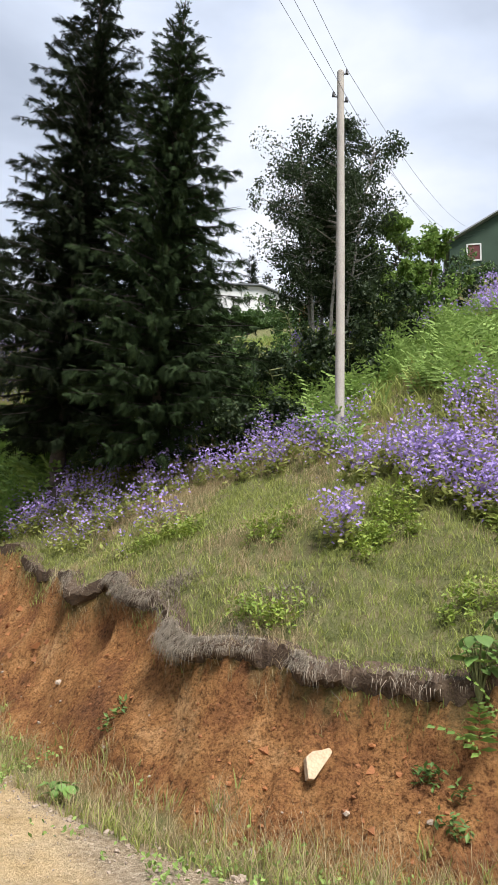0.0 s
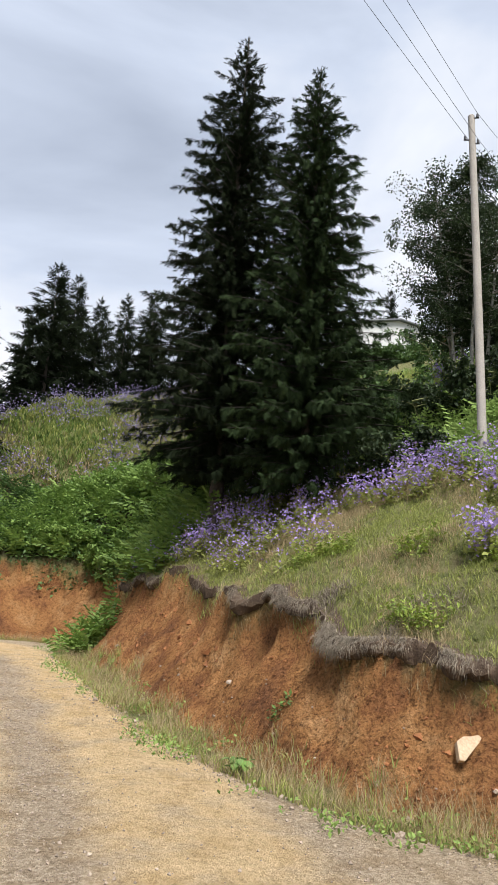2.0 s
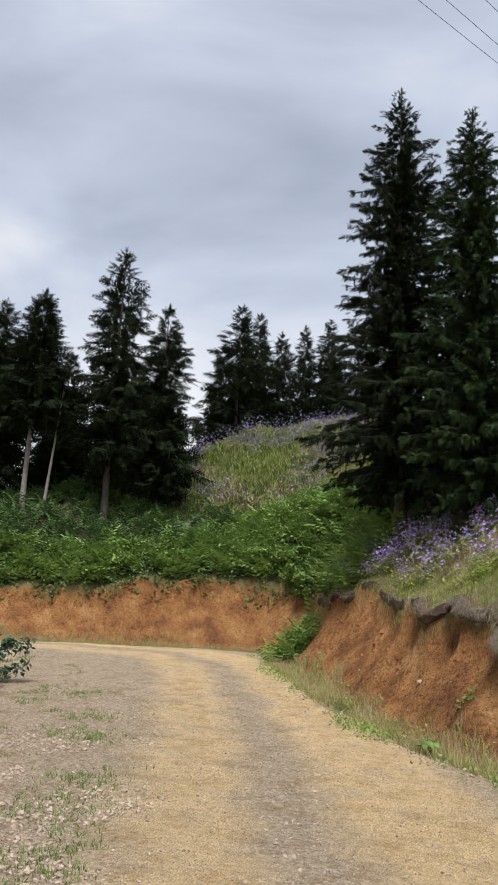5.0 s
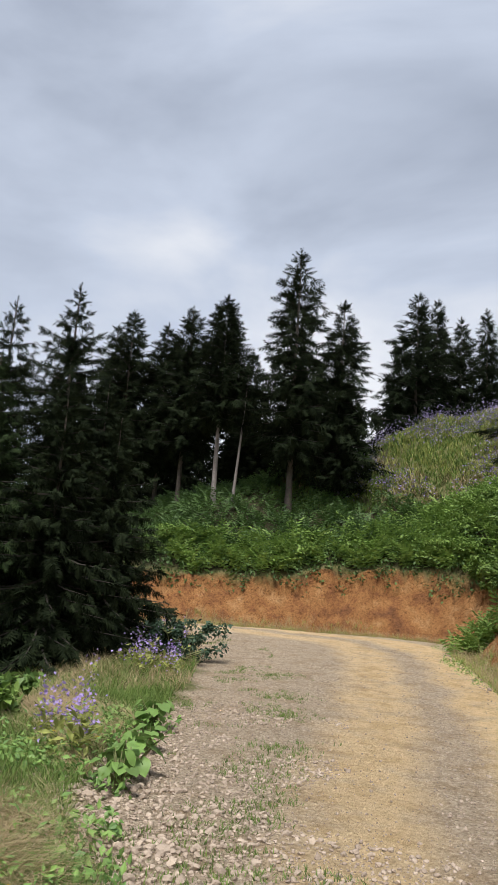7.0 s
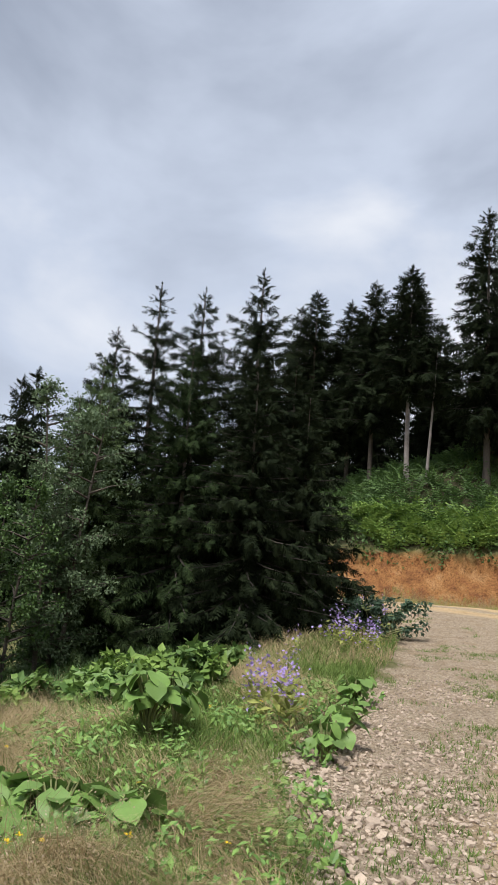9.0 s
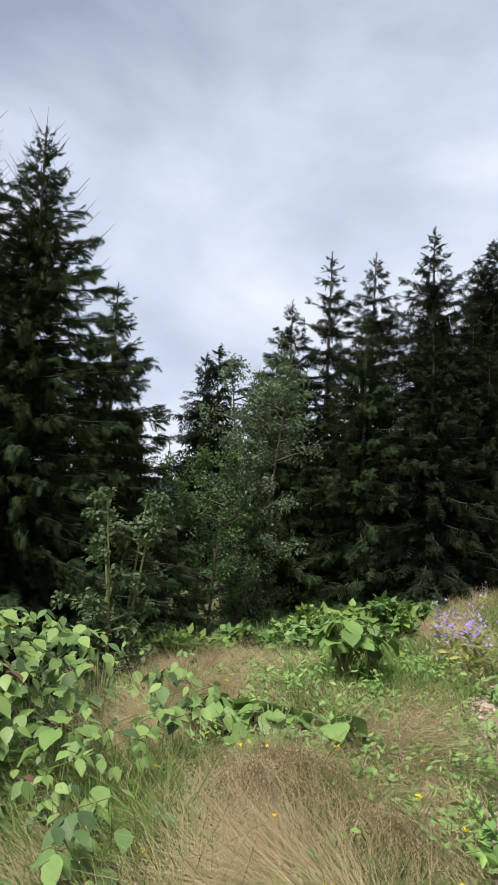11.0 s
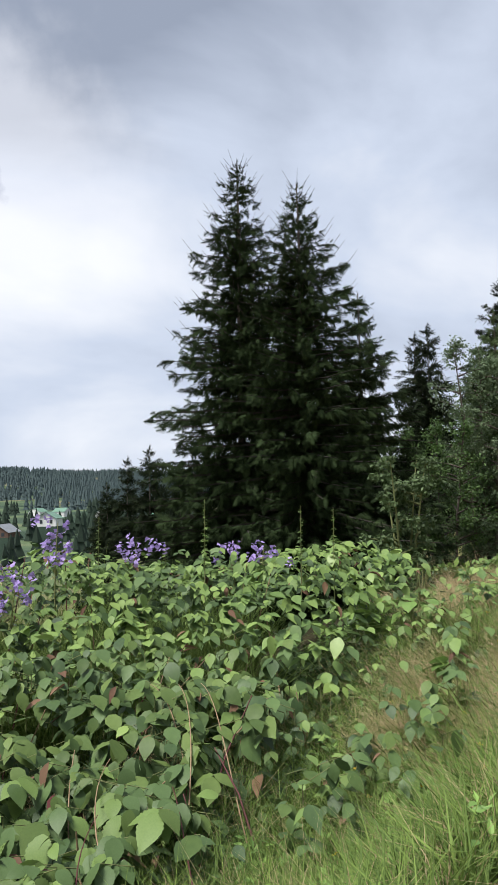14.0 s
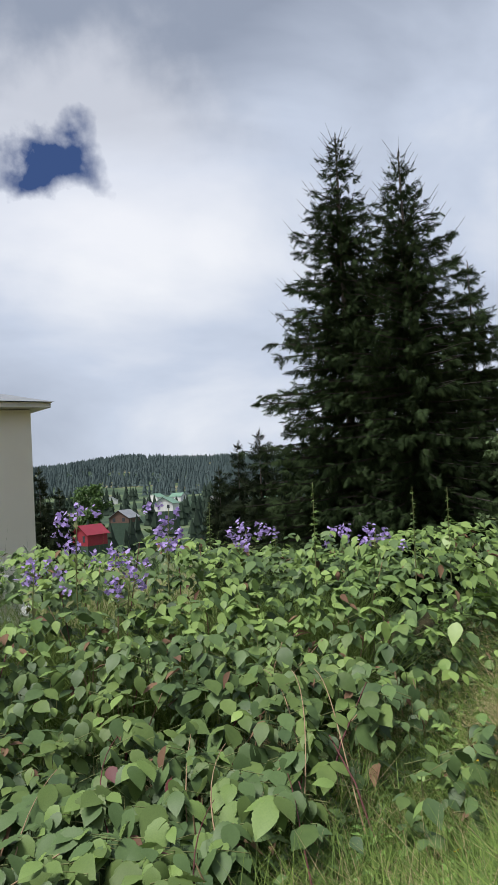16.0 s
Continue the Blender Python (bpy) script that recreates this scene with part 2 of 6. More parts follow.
M_GREENWALL = material("green_boards", (0.05, 0.085, 0.058), (0.03, 0.05, 0.035), 1.0, 0.8, 0.1)
M_BROWNWOOD = material("brown_timber", (0.16, 0.095, 0.07), (0.09, 0.055, 0.045), 2, 0.8, 0.1)
M_ORANGE = material("orange_boards", (0.62, 0.20, 0.08), (0.45, 0.12, 0.05), 2, 0.8, 0.1)
M_SHUTTER = material("maroon_shutter", (0.16, 0.05, 0.05), (0.10, 0.03, 0.03), 2, 0.7, 0.1)
M_GLASSD = material("dark_pane", (0.06, 0.07, 0.08), (0.03, 0.035, 0.04), 2, 0.15, 0.0, spec=0.5)


# ---- mesh helpers ----
def np_mesh(name, v, f, mat, smooth=False):
    """A mesh from arrays: v (n, 3), f (m, 3 or 4)."""
    me = bpy.data.meshes.new(name)
    v, f = np.ascontiguousarray(v, np.float32), np.ascontiguousarray(f, np.int32)
    k = f.shape[1]
    me.vertices.add(len(v))
    me.vertices.foreach_set("co", v.ravel())
    me.loops.add(f.size)
    me.loops.foreach_set("vertex_index", f.ravel())
    me.polygons.add(len(f))
    me.polygons.foreach_set("loop_start", np.arange(0, f.size, k, dtype=np.int32))
    me.polygons.foreach_set("use_smooth", np.full(len(f), smooth, bool))
    me.update(calc_edges=True)
    if mat:
        me.materials.append(mat)
    return me


def part(name, data, parent=None, label=""):
    ob = new(name, data)
    if parent:
        ob.parent = parent
    return tagged(ob, label)


def bm_mesh(name, bm, mat, smooth=False):
    me = bpy.data.meshes.new(name)
    for fc in bm.faces:
        fc.smooth = smooth
    bm.to_mesh(me)
    bm.free()
    me.materials.append(mat)
    return me


def tris_of(quads):
    quads = np.asarray(quads)
    return np.concatenate([quads[:, [0, 1, 2]], quads[:, [0, 2, 3]]])


def spread(tv, tf, mats):
    """Template tv (k, 3), tf (m, 3) at each 4x4 of mats (n, 4, 4): joined arrays."""
    n, k = len(mats), len(tv)
    v = np.einsum("nij,kj->nki", mats[:, :3, :3], tv) + mats[:, None, :3, 3]
    f = tf[None] + (np.arange(n) * k)[:, None, None]
    return v.reshape(-1, 3), f.reshape(-1, tf.shape[1])


def mats_of(p, yaw, tilt, roll, size):
    """Matrices: scaled template, rolled about y, tilted about x, turned about z, moved to p."""
    n = len(p)
    o, z = np.ones(n), np.zeros(n)
    cy, sy, ct, st, cr, sr = np.cos(yaw) * o, np.sin(yaw) * o, np.cos(tilt) * o, np.sin(tilt) * o, np.cos(roll) * o, np.sin(roll) * o
    rz = np.stack([np.stack([cy, -sy, z], -1), np.stack([sy, cy, z], -1), np.stack([z, z, o], -1)], 1)
    rx = np.stack([np.stack([o, z, z], -1), np.stack([z, ct, -st], -1), np.stack([z, st, ct], -1)], 1)
    ry = np.stack([np.stack([cr, z, sr], -1), np.stack([z, o, z], -1), np.stack([-sr, z, cr], -1)], 1)
    m = np.zeros((n, 4, 4))
    s = np.asarray(size)
    s = s[:, None] * np.ones(3) if s.ndim == 1 else s
    m[:, :3, :3] = (rz @ rx @ ry) * s[:, None, :]
    m[:, :3, 3] = p
    m[:, 3, 3] = 1
    return m


def tube(points, radii, sides=8):
    """A tapered tube through points; quads, as arrays."""
    points, radii = np.asarray(points, float), np.asarray(radii, float)
    ways = np.gradient(points, axis=0)
    ways /= np.linalg.norm(ways, axis=1)[:, None] + 1e-9
    ref = np.where(np.abs(ways[:, 2:3]) > 0.9, [[1.0, 0, 0]], [[0, 0, 1.0]])
    a = np.cross(ways, ref)
    a /= np.linalg.norm(a, axis=1)[:, None] + 1e-9
    b = np.cross(ways, a)
    ang = np.arange(sides) * 2 * np.pi / sides
    v = points[:, None] + radii[:, None, None] * (np.cos(ang)[None, :, None] * a[:, None] + np.sin(ang)[None, :, None] * b[:, None])
    k = np.arange(len(points) - 1)[:, None] * sides
    s0, s1 = np.arange(sides)[None], (np.arange(sides)[None] + 1) % sides
    f = np.stack([k + s0, k + s1, k + sides + s1, k + sides + s0], -1).reshape(-1, 4)
    return v.reshape(-1, 3), f


def join(chunks):
    vs, fs, base = [], [], 0
    for v, f in chunks:
        vs.append(v)
        fs.append(f + base)
        base += len(v)
    return np.concatenate(vs), np.concatenate(fs)


def box(bm, sx, sy, sz, m=Matrix.Identity(4), bevel=0.0):
    got = bmesh.ops.create_cube(bm, size=1, matrix=m @ Matrix.Diagonal((sx, sy, sz, 1)))
    if bevel:
        edges = {e for v in got["verts"] for e in v.link_edges}
        bmesh.ops.bevel(bm, geom=list(edges), offset=bevel, segments=2, profile=0.5, affect="EDGES")


# ---- lie of the land ----
FOOT = np.array([(40, -22), (14, -0.5), (7, 5.0), (3.5, 7.9), (1.6, 9.0), (0.3, 9.4), (-1, 9.9), (-2.2, 10.9), (-3.5, 12.4),
                 (-5, 14.4), (-6.3, 16.5), (-8, 19.0), (-8.7, 20.3), (-9.2, 21.9), (-10.2, 22.7), (-11.6, 22.8), (-14.1, 21.6),
                 (-16.5, 19.8), (-19.4, 17.4), (-26, 17.5), (-34, 24), (-60, 70)], float)
BANK = np.array([1.4, 1.4, 1.4, 1.45, 1.40, 1.22, 1.2, 1.36, 1.60, 1.82, 1.9, 1.85, 1.5, 1.7, 2.0, 2.2, 2.05, 1.75, 1.65, 1.5, 1.5, 1.5])
VERGE = np.array([(10, -17), (4.4, -7), (2.3, -3.8), (1.3, -1.7), (0.0, -0.3), (-0.85, 0.7), (-2, 1.9), (-3.3, 2.8), (-4.6, 3.7), (-6, 5.3), (-7.3, 7.2),
                  (-9.3, 9.8), (-11.5, 12.2), (-13.8, 14.4), (-17, 13.8), (-26, 13.2), (-37, 21), (-64, 68)], float)


STRIP = np.array([(9, -12), (3, -3), (-0.3, 2.5), (-1.9, 5.1), (-3.3, 7.35), (-4.6, 9.9), (-7.4, 14.5), (-9.3, 17.3), (-11.6, 18.9), (-15, 18.3), (-20, 15.6), (-30, 17)], float)


def smooth(a, b, v):
    v = np.clip((v - a) / (b - a), 0, 1)
    return v * v * (3 - 2 * v)


def side_of(line, x, y):
    """Distance from a line, positive to its left, and how far along it (in vertices)."""
    best, sign, along = np.full(x.shape, 1e9), np.ones(x.shape), np.zeros(x.shape)
    for i, (a, b) in enumerate(zip(line[:-1], line[1:])):
        d = b - a
        t = np.clip(((x - a[0]) * d[0] + (y - a[1]) * d[1]) / (d @ d), 0, 1)
        dist = np.hypot(x - a[0] - t * d[0], y - a[1] - t * d[1])
        near = dist < best
        best = np.where(near, dist, best)
        sign = np.where(near, np.where(d[0] * (y - a[1]) - d[1] * (x - a[0]) >= 0, 1, -1), sign)
        along = np.where(near, i + t, along)
    return best * sign, along


_perm = np.random.default_rng(3).random((64, 64))


def wave(x, y, size):
    """Smooth value noise in -1..1."""
    x, y = np.asarray(x) / size, np.asarray(y) / size
    i, j = np.floor(x).astype(int), np.floor(y).astype(int)
    u, w = x - i, y - j
    u, w = u * u * (3 - 2 * u), w * w * (3 - 2 * w)
    g = lambda a, b: _perm[a % 64, b % 64]
    return 2 * ((g(i, j) * (1 - u) + g(i + 1, j) * u) * (1 - w) + (g(i, j + 1) * (1 - u) + g(i + 1, j + 1) * u) * w) - 1


def land(x, y):
    """Height of the ground, the signed distance up the bank, the distance past the verge, and the bank's width there."""
    x, y = np.asarray(x, float), np.asarray(y, float)
    df, along = side_of(FOOT, x, y)
    df = -df
    dv, _ = side_of(VERGE, x, y)
    far = np.hypot(x, y)
    z = 0.75 * smooth(7, 27, far) * smooth(0, 6, y)
    z = z + 0.012 * wave(x, y, 0.5) + 0.02 * wave(x, y, 1.7)
    # bank and hill
    bank = np.interp(along, np.arange(len(BANK)), BANK) * (1 + 0.12 * wave(x, y, 0.9))
    wide = 0.62 * bank + 0.13 * wave(x, y, 0.6) + 0.13 * wave(x + 9, y, 1.3)
    rill = wave(along * 3.1 + 0.2 * df, df * 0.25, 0.42) + 0.6 * wave(along * 7.0, df * 0.5 + 3, 0.5)
    k = np.clip((df + 0.05 * rill * (df > 0.1)) / wide, 0, 1)
    rise = bank * (0.80 * k ** 1.1 + 0.20 * smooth(0.86, 0.99, k)) + (k > 0) * (k < 1) * (0.085 * wave(x, y, 0.26) + 0.06 * wave(x, y, 0.15) + 0.11 * wave(x + 4, y, 0.55) + 0.09 * wave(x + 0.7 * y, y - 0.7 * x, 1.1))
    ditch = -0.10 * np.exp(-((df + 0.35) / 0.35) ** 2)
    up = np.clip(df - wide, 0, None)
    steep = 0.62 + 0.23 * smooth(11.5, 14, along)
    slope = steep * np.minimum(up, 9) + 0.44 * np.clip(up - 9, 0, 45) + 0.1 * np.clip(up - 54, 0, 120)
    knoll = 1.45 * np.exp(-(((x + 5.3) / 2.2) ** 2 + ((y - 20.4) / 2.4) ** 2)) + 1.5 * np.exp(-(((x + 8.2) / 2.8) ** 2 + ((y - 25) / 3.0) ** 2))
    hill = rise + slope + knoll * smooth(0.3, 2.0, up) + (0.10 * wave(x, y, 1.3) + 0.25 * wave(x, y, 4.0)) * smooth(0.3, 3, up)
    cap = np.interp(x, [-40, -26, -21, -18, -16.5, -14, -11, -5, 0, 10, 30, 200], [4.0, 4.6, 5.3, 8.1, 10.3, 12.3, 13.2, 15.0, 21, 25, 27, 30])
    over = np.clip(hill - cap + 1.0, 0, None)
    hill = np.where(over > 0, cap - 1.0 + 1.2 * np.tanh(over / 1.6), hill)
    z = z + np.where(df > 0, hill, 0) + ditch
    # valley side
    dp = np.clip(dv, 0, None)
    low = smooth(1.2, -1.5, y) * smooth(-30, -1, x)
    near_drop = -0.85 * low * smooth(0.0, 1.3, dp) + (1 - low) * 0.16 * np.exp(-((dp - 1.3) / 0.9) ** 2)
    fall = np.interp(dp, [0, 3, 6, 10, 18, 60, 150, 250, 450, 620, 900, 1100, 4000], [0, -0.15, -0.7, -2.0, -4.2, -9, -12.5, -14, -12, -4, 24, 30, 34])
    roll = (0.08 * wave(x, y, 0.8) * smooth(0.2, 1, dp) + 4.0 * wave(x, y, 90.0) * smooth(60, 300, dp) + 22 * wave(x, y, 260.0) * smooth(400, 1000, dp))
    z = z + np.where(dv > 0, near_drop + fall + roll, 0)
    return z, df, dv, wide


def height(x, y):
    return land(np.atleast_1d(np.asarray(x, float)), np.atleast_1d(np.asarray(y, float)))[0]


def graded(lo, hi, step, far_lo, far_hi):
    mid = np.arange(lo, hi + step / 2, step)
    def out(a, b):
        pts, s, p = [], step, a
        while abs(p - a) < abs(b - a):
            s *= 1.13
            p += s * np.sign(b - a)
            pts.append(p)
        return np.array(pts)
    return np.concatenate([out(lo, far_lo)[::-1], mid, out(hi, far_hi)])


gx, gy = graded(-20, 2.2, 0.098, -3000, 2500), graded(-3, 23.5, 0.098, -2500, 2500)
GX, GY = np.meshgrid(gx, gy, indexing="ij")
GZ, GDF, GDV, GW = land(GX, GY)
ii, jj = np.meshgrid(np.arange(len(gx) - 1), np.arange(len(gy) - 1), indexing="ij")
q = ii * len(gy) + jj
ground_me = np_mesh("ground", np.stack([GX, GY, GZ], -1).reshape(-1, 3), np.stack([q, q + len(gy), q + len(gy) + 1, q + 1], -1).reshape(-1, 4), None, True)
edge = 0.15 * wave(GX, GY, 0.45) + 0.1 * wave(GX, GY, 0.2)
soil = smooth(-0.28, 0.06, GDF + edge * 0.8) * smooth(0.07, -0.05, GDF - GW + edge * 0.12)
road = smooth(-0.35, -0.75, GDF + edge) * smooth(0.25, -0.15, GDV + edge * 1.6)
above = GDF - GW
# mask of darker brown ground above the far bank and under the brambles
dark_floor = smooth(-6.6, -8.4, GX) * smooth(0.0, 0.4, above) * np.maximum(smooth(4.6, 3.4, above), smooth(-15.5, -17.5, GX)) * (GY > 17)
dark_floor = np.maximum(dark_floor, smooth(0.3, -0.2, GY - np.interp(GX, [-7.5, -6, -5, -4, -3, -2, -1.1, 1.0], [0.6, 0.85, 0.5, -0.1, -0.7, -1.4, -1.9, -2.8])) * smooth(0.4, 0.9, GDV) * (GX > -9))
along_track = np.clip(5 - side_of(STRIP, GX, GY)[0], 0, 10)
for attr, val in (("soil", soil), ("road", road), ("track", along_track), ("wild", smooth(30, 150, np.hypot(GX, GY))), ("dark_floor", dark_floor)):
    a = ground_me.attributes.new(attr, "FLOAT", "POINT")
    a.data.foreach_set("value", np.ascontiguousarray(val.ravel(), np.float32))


def ground_material():
    m = bpy.data.materials.new("ground_soil_gravel_grass")
    m.use_nodes = True
    n, l = m.node_tree.nodes, m.node_tree.links
    b = n["Principled BSDF"]
    b.inputs["Roughness"].default_value, b.inputs["Specular IOR Level"].default_value = 0.95, 0.1
    tc = n.new("ShaderNodeTexCoord")
    def noise_of(scale, detail=6, rough=0.6):
        t = n.new("ShaderNodeTexNoise")
        t.inputs["Scale"].default_value, t.inputs["Detail"].default_value, t.inputs["Roughness"].default_value = scale, detail, rough
        l.new(tc.outputs["Object"], t.inputs["Vector"])
        return t.outputs["Fac"]
    def ramp(src, *stops):
        r = n.new("ShaderNodeValToRGB")
        e = r.color_ramp.elements
        e[0].position, e[0].color = stops[0][0], (*stops[0][1], 1)
        e[1].position, e[1].color = stops[-1][0], (*stops[-1][1], 1)
        for p, c in stops[1:-1]:
            e.new(p).color = (*c, 1)
        l.new(src, r.inputs["Fac"])
        return r.outputs["Color"]
    def mix(f, a, c):
        x = n.new("ShaderNodeMixRGB")
        if isinstance(f, float):
            x.inputs[0].default_value = f
        else:
            l.new(f, x.inputs[0])
        l.new(a, x.inputs[1])
        l.new(c, x.inputs[2])
        return x.outputs[0]
    def attr(name):
        t = n.new("ShaderNodeAttribute")
        t.attribute_name = name
        return t.outputs["Fac"]
    big, mid_n, fine = noise_of(0.6), noise_of(4), noise_of(35, 8, 0.7)
    grass = ramp(mid_n, (0.3, (0.10, 0.115, 0.04)), (0.5, (0.18, 0.18, 0.075)), (0.7, (0.26, 0.215, 0.115)))
    field = ramp(noise_of(0.012, 4), (0.38, (0.03, 0.05, 0.034)), (0.48, (0.055, 0.085, 0.05)), (0.56, (0.095, 0.13, 0.065)), (0.64, (0.19, 0.175, 0.11)))
    grass = mix(attr("wild"), grass, field)
    grass = mix(attr("dark_floor"), grass, ramp(mid_n, (0.3, (0.03, 0.034, 0.018)), (0.7, (0.075, 0.065, 0.035))))
    crumb = noise_of(13, 8, 0.75)
    def times(a, c):
        x = n.new("ShaderNodeMixRGB")
        x.blend_type = "MULTIPLY"
        x.inputs[0].default_value = 1.0
        l.new(a, x.inputs[1])
        l.new(c, x.inputs[2])
        return x.outputs[0]
    soil_a = ramp(noise_of(1.3, 5, 0.65), (0.32, (0.25, 0.115, 0.058)), (0.45, (0.40, 0.185, 0.076)), (0.56, (0.50, 0.25, 0.10)), (0.70, (0.62, 0.36, 0.17)))
    soil_c = times(soil_a, ramp(crumb, (0.34, (0.26, 0.24, 0.24)), (0.45, (0.74, 0.72, 0.70)), (0.55, (0.95, 0.95, 0.95)), (0.68, (1.0, 1.0, 1.0))))
    soil_c = times(soil_c, ramp(fine, (0.36, (0.36, 0.34, 0.34)), (0.50, (0.9, 0.9, 0.9)), (0.6, (1.0, 1.0, 1.0))))
    grit = ramp(fine, (0.3, (0.22, 0.17, 0.125)), (0.5, (0.42, 0.33, 0.24)), (0.72, (0.64, 0.52, 0.39)))
    clay = mix(0.4, ramp(mid_n, (0.3, (0.64, 0.44, 0.215)), (0.7, (0.82, 0.61, 0.35))), ramp(fine, (0.3, (0.50, 0.355, 0.19)), (0.7, (0.88, 0.69, 0.45))))
    # two paler clay wheel tracks along the road
    tr = n.new("ShaderNodeMath")
    tr.operation = "MULTIPLY_ADD"
    tr.inputs[1].default_value, tr.inputs[2].default_value = 1.0, -0.3
    l.new(big, tr.inputs[0])
    off = n.new("ShaderNodeMath")
    off.operation = "ADD"
    l.new(attr("track"), off.inputs[0])
    l.new(tr.outputs[0], off.inputs[1])
    scale = n.new("ShaderNodeMath")
    scale.operation = "MULTIPLY"
    scale.inputs[1].default_value = 0.1
    l.new(off.outputs[0], scale.inputs[0])
    wheel = ramp(scale.outputs[0], (0.34, (0.12,) * 3), (0.40, (0.85,) * 3), (0.46, (0.9,) * 3), (0.505, (0.16,) * 3), (0.535, (0.16,) * 3), (0.58, (1,) * 3), (0.69, (1,) * 3), (0.73, (0.25,) * 3))
    patch = n.new("ShaderNodeMixRGB")
    patch.blend_type = "MULTIPLY"
    patch.inputs[0].default_value = 0.75
    l.new(wheel, patch.inputs[1])
    l.new(ramp(noise_of(1.6), (0.33, (0.4,) * 3), (0.50, (1, 1, 1))), patch.inputs[2])
    cells = n.new("ShaderNodeTexVoronoi")
    cells.inputs["Scale"].default_value = 38
    l.new(tc.outputs["Object"], cells.inputs["Vector"])
    sep = n.new("ShaderNodeSeparateColor")
    l.new(cells.outputs["Color"], sep.inputs[0])
    chips = ramp(sep.outputs[0], (0.1, (0.27, 0.215, 0.16)), (0.55, (0.48, 0.385, 0.29)), (0.95, (0.68, 0.58, 0.46)))
    grit = mix(0.6, grit, chips)
    road_c = mix(patch.outputs[0], grit, clay)
    road_c = times(road_c, ramp(crumb, (0.36, (0.68, 0.65, 0.62)), (0.47, (0.93, 0.92, 0.91)), (0.56, (1.0, 1.0, 1.0))))
    road_c = times(road_c, ramp(noise_of(2.2, 5, 0.6), (0.36, (0.84, 0.80, 0.74)), (0.50, (1.0, 1.0, 1.0))))
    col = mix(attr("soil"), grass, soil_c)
    col = mix(attr("road"), col, road_c)
    l.new(col, b.inputs["Base Color"])
    bp = n.new("ShaderNodeBump")
    bp.inputs["Strength"].default_value, bp.inputs["Distance"].default_value = 0.9, 0.05
    l.new(fine, bp.inputs["Height"])
    bp2 = n.new("ShaderNodeBump")
    bp2.inputs["Strength"].default_value, bp2.inputs["Distance"].default_value = 0.8, 0.12
    l.new(crumb, bp2.inputs["Height"])
    l.new(bp2.outputs["Normal"], bp.inputs["Normal"])
    l.new(bp.outputs["Normal"], b.inputs["Normal"])
    return m


ground_me.materials.append(ground_material())
tagged(new("ground", ground_me), "hillside ground with a gravel road and an orange soil cut bank", "ground", kind="structure")


# ---- spruces ----
def spray_template(pairs):
    """A flat spruce twig along +y, one long, of narrow drooping side twigs."""
    v, f = [], []
    def blade(a, b, w):
        a, b = np.array(a, float), np.array(b, float)
        d = (b - a) / np.linalg.norm(b - a)
        s = np.array([-d[1], d[0], 0]) * w
        k = len(v)
        v.extend([a - s * 0.9, a + s * 0.9 + (b - a) * 0.12, b])
        f.append((k, k + 1, k + 2))
    blade((0, 0, 0), (0, 1, -0.12), 0.06)
    for i, y in enumerate(np.linspace(0.05, 0.75, pairs)):
        r = 0.46 * (1.05 - y)
        for s in (-1, 1):
            blade((0, y, -0.1 * y), (s * r, y + 0.34 * (1.1 - y * 0.4), -0.1 * y - 0.22 * r - 0.05), 0.052 if pairs > 4 else 0.078)
    return np.array(v), np.array(f)


SPRAY, COARSE_SPRAY = spray_template(6), spray_template(4)


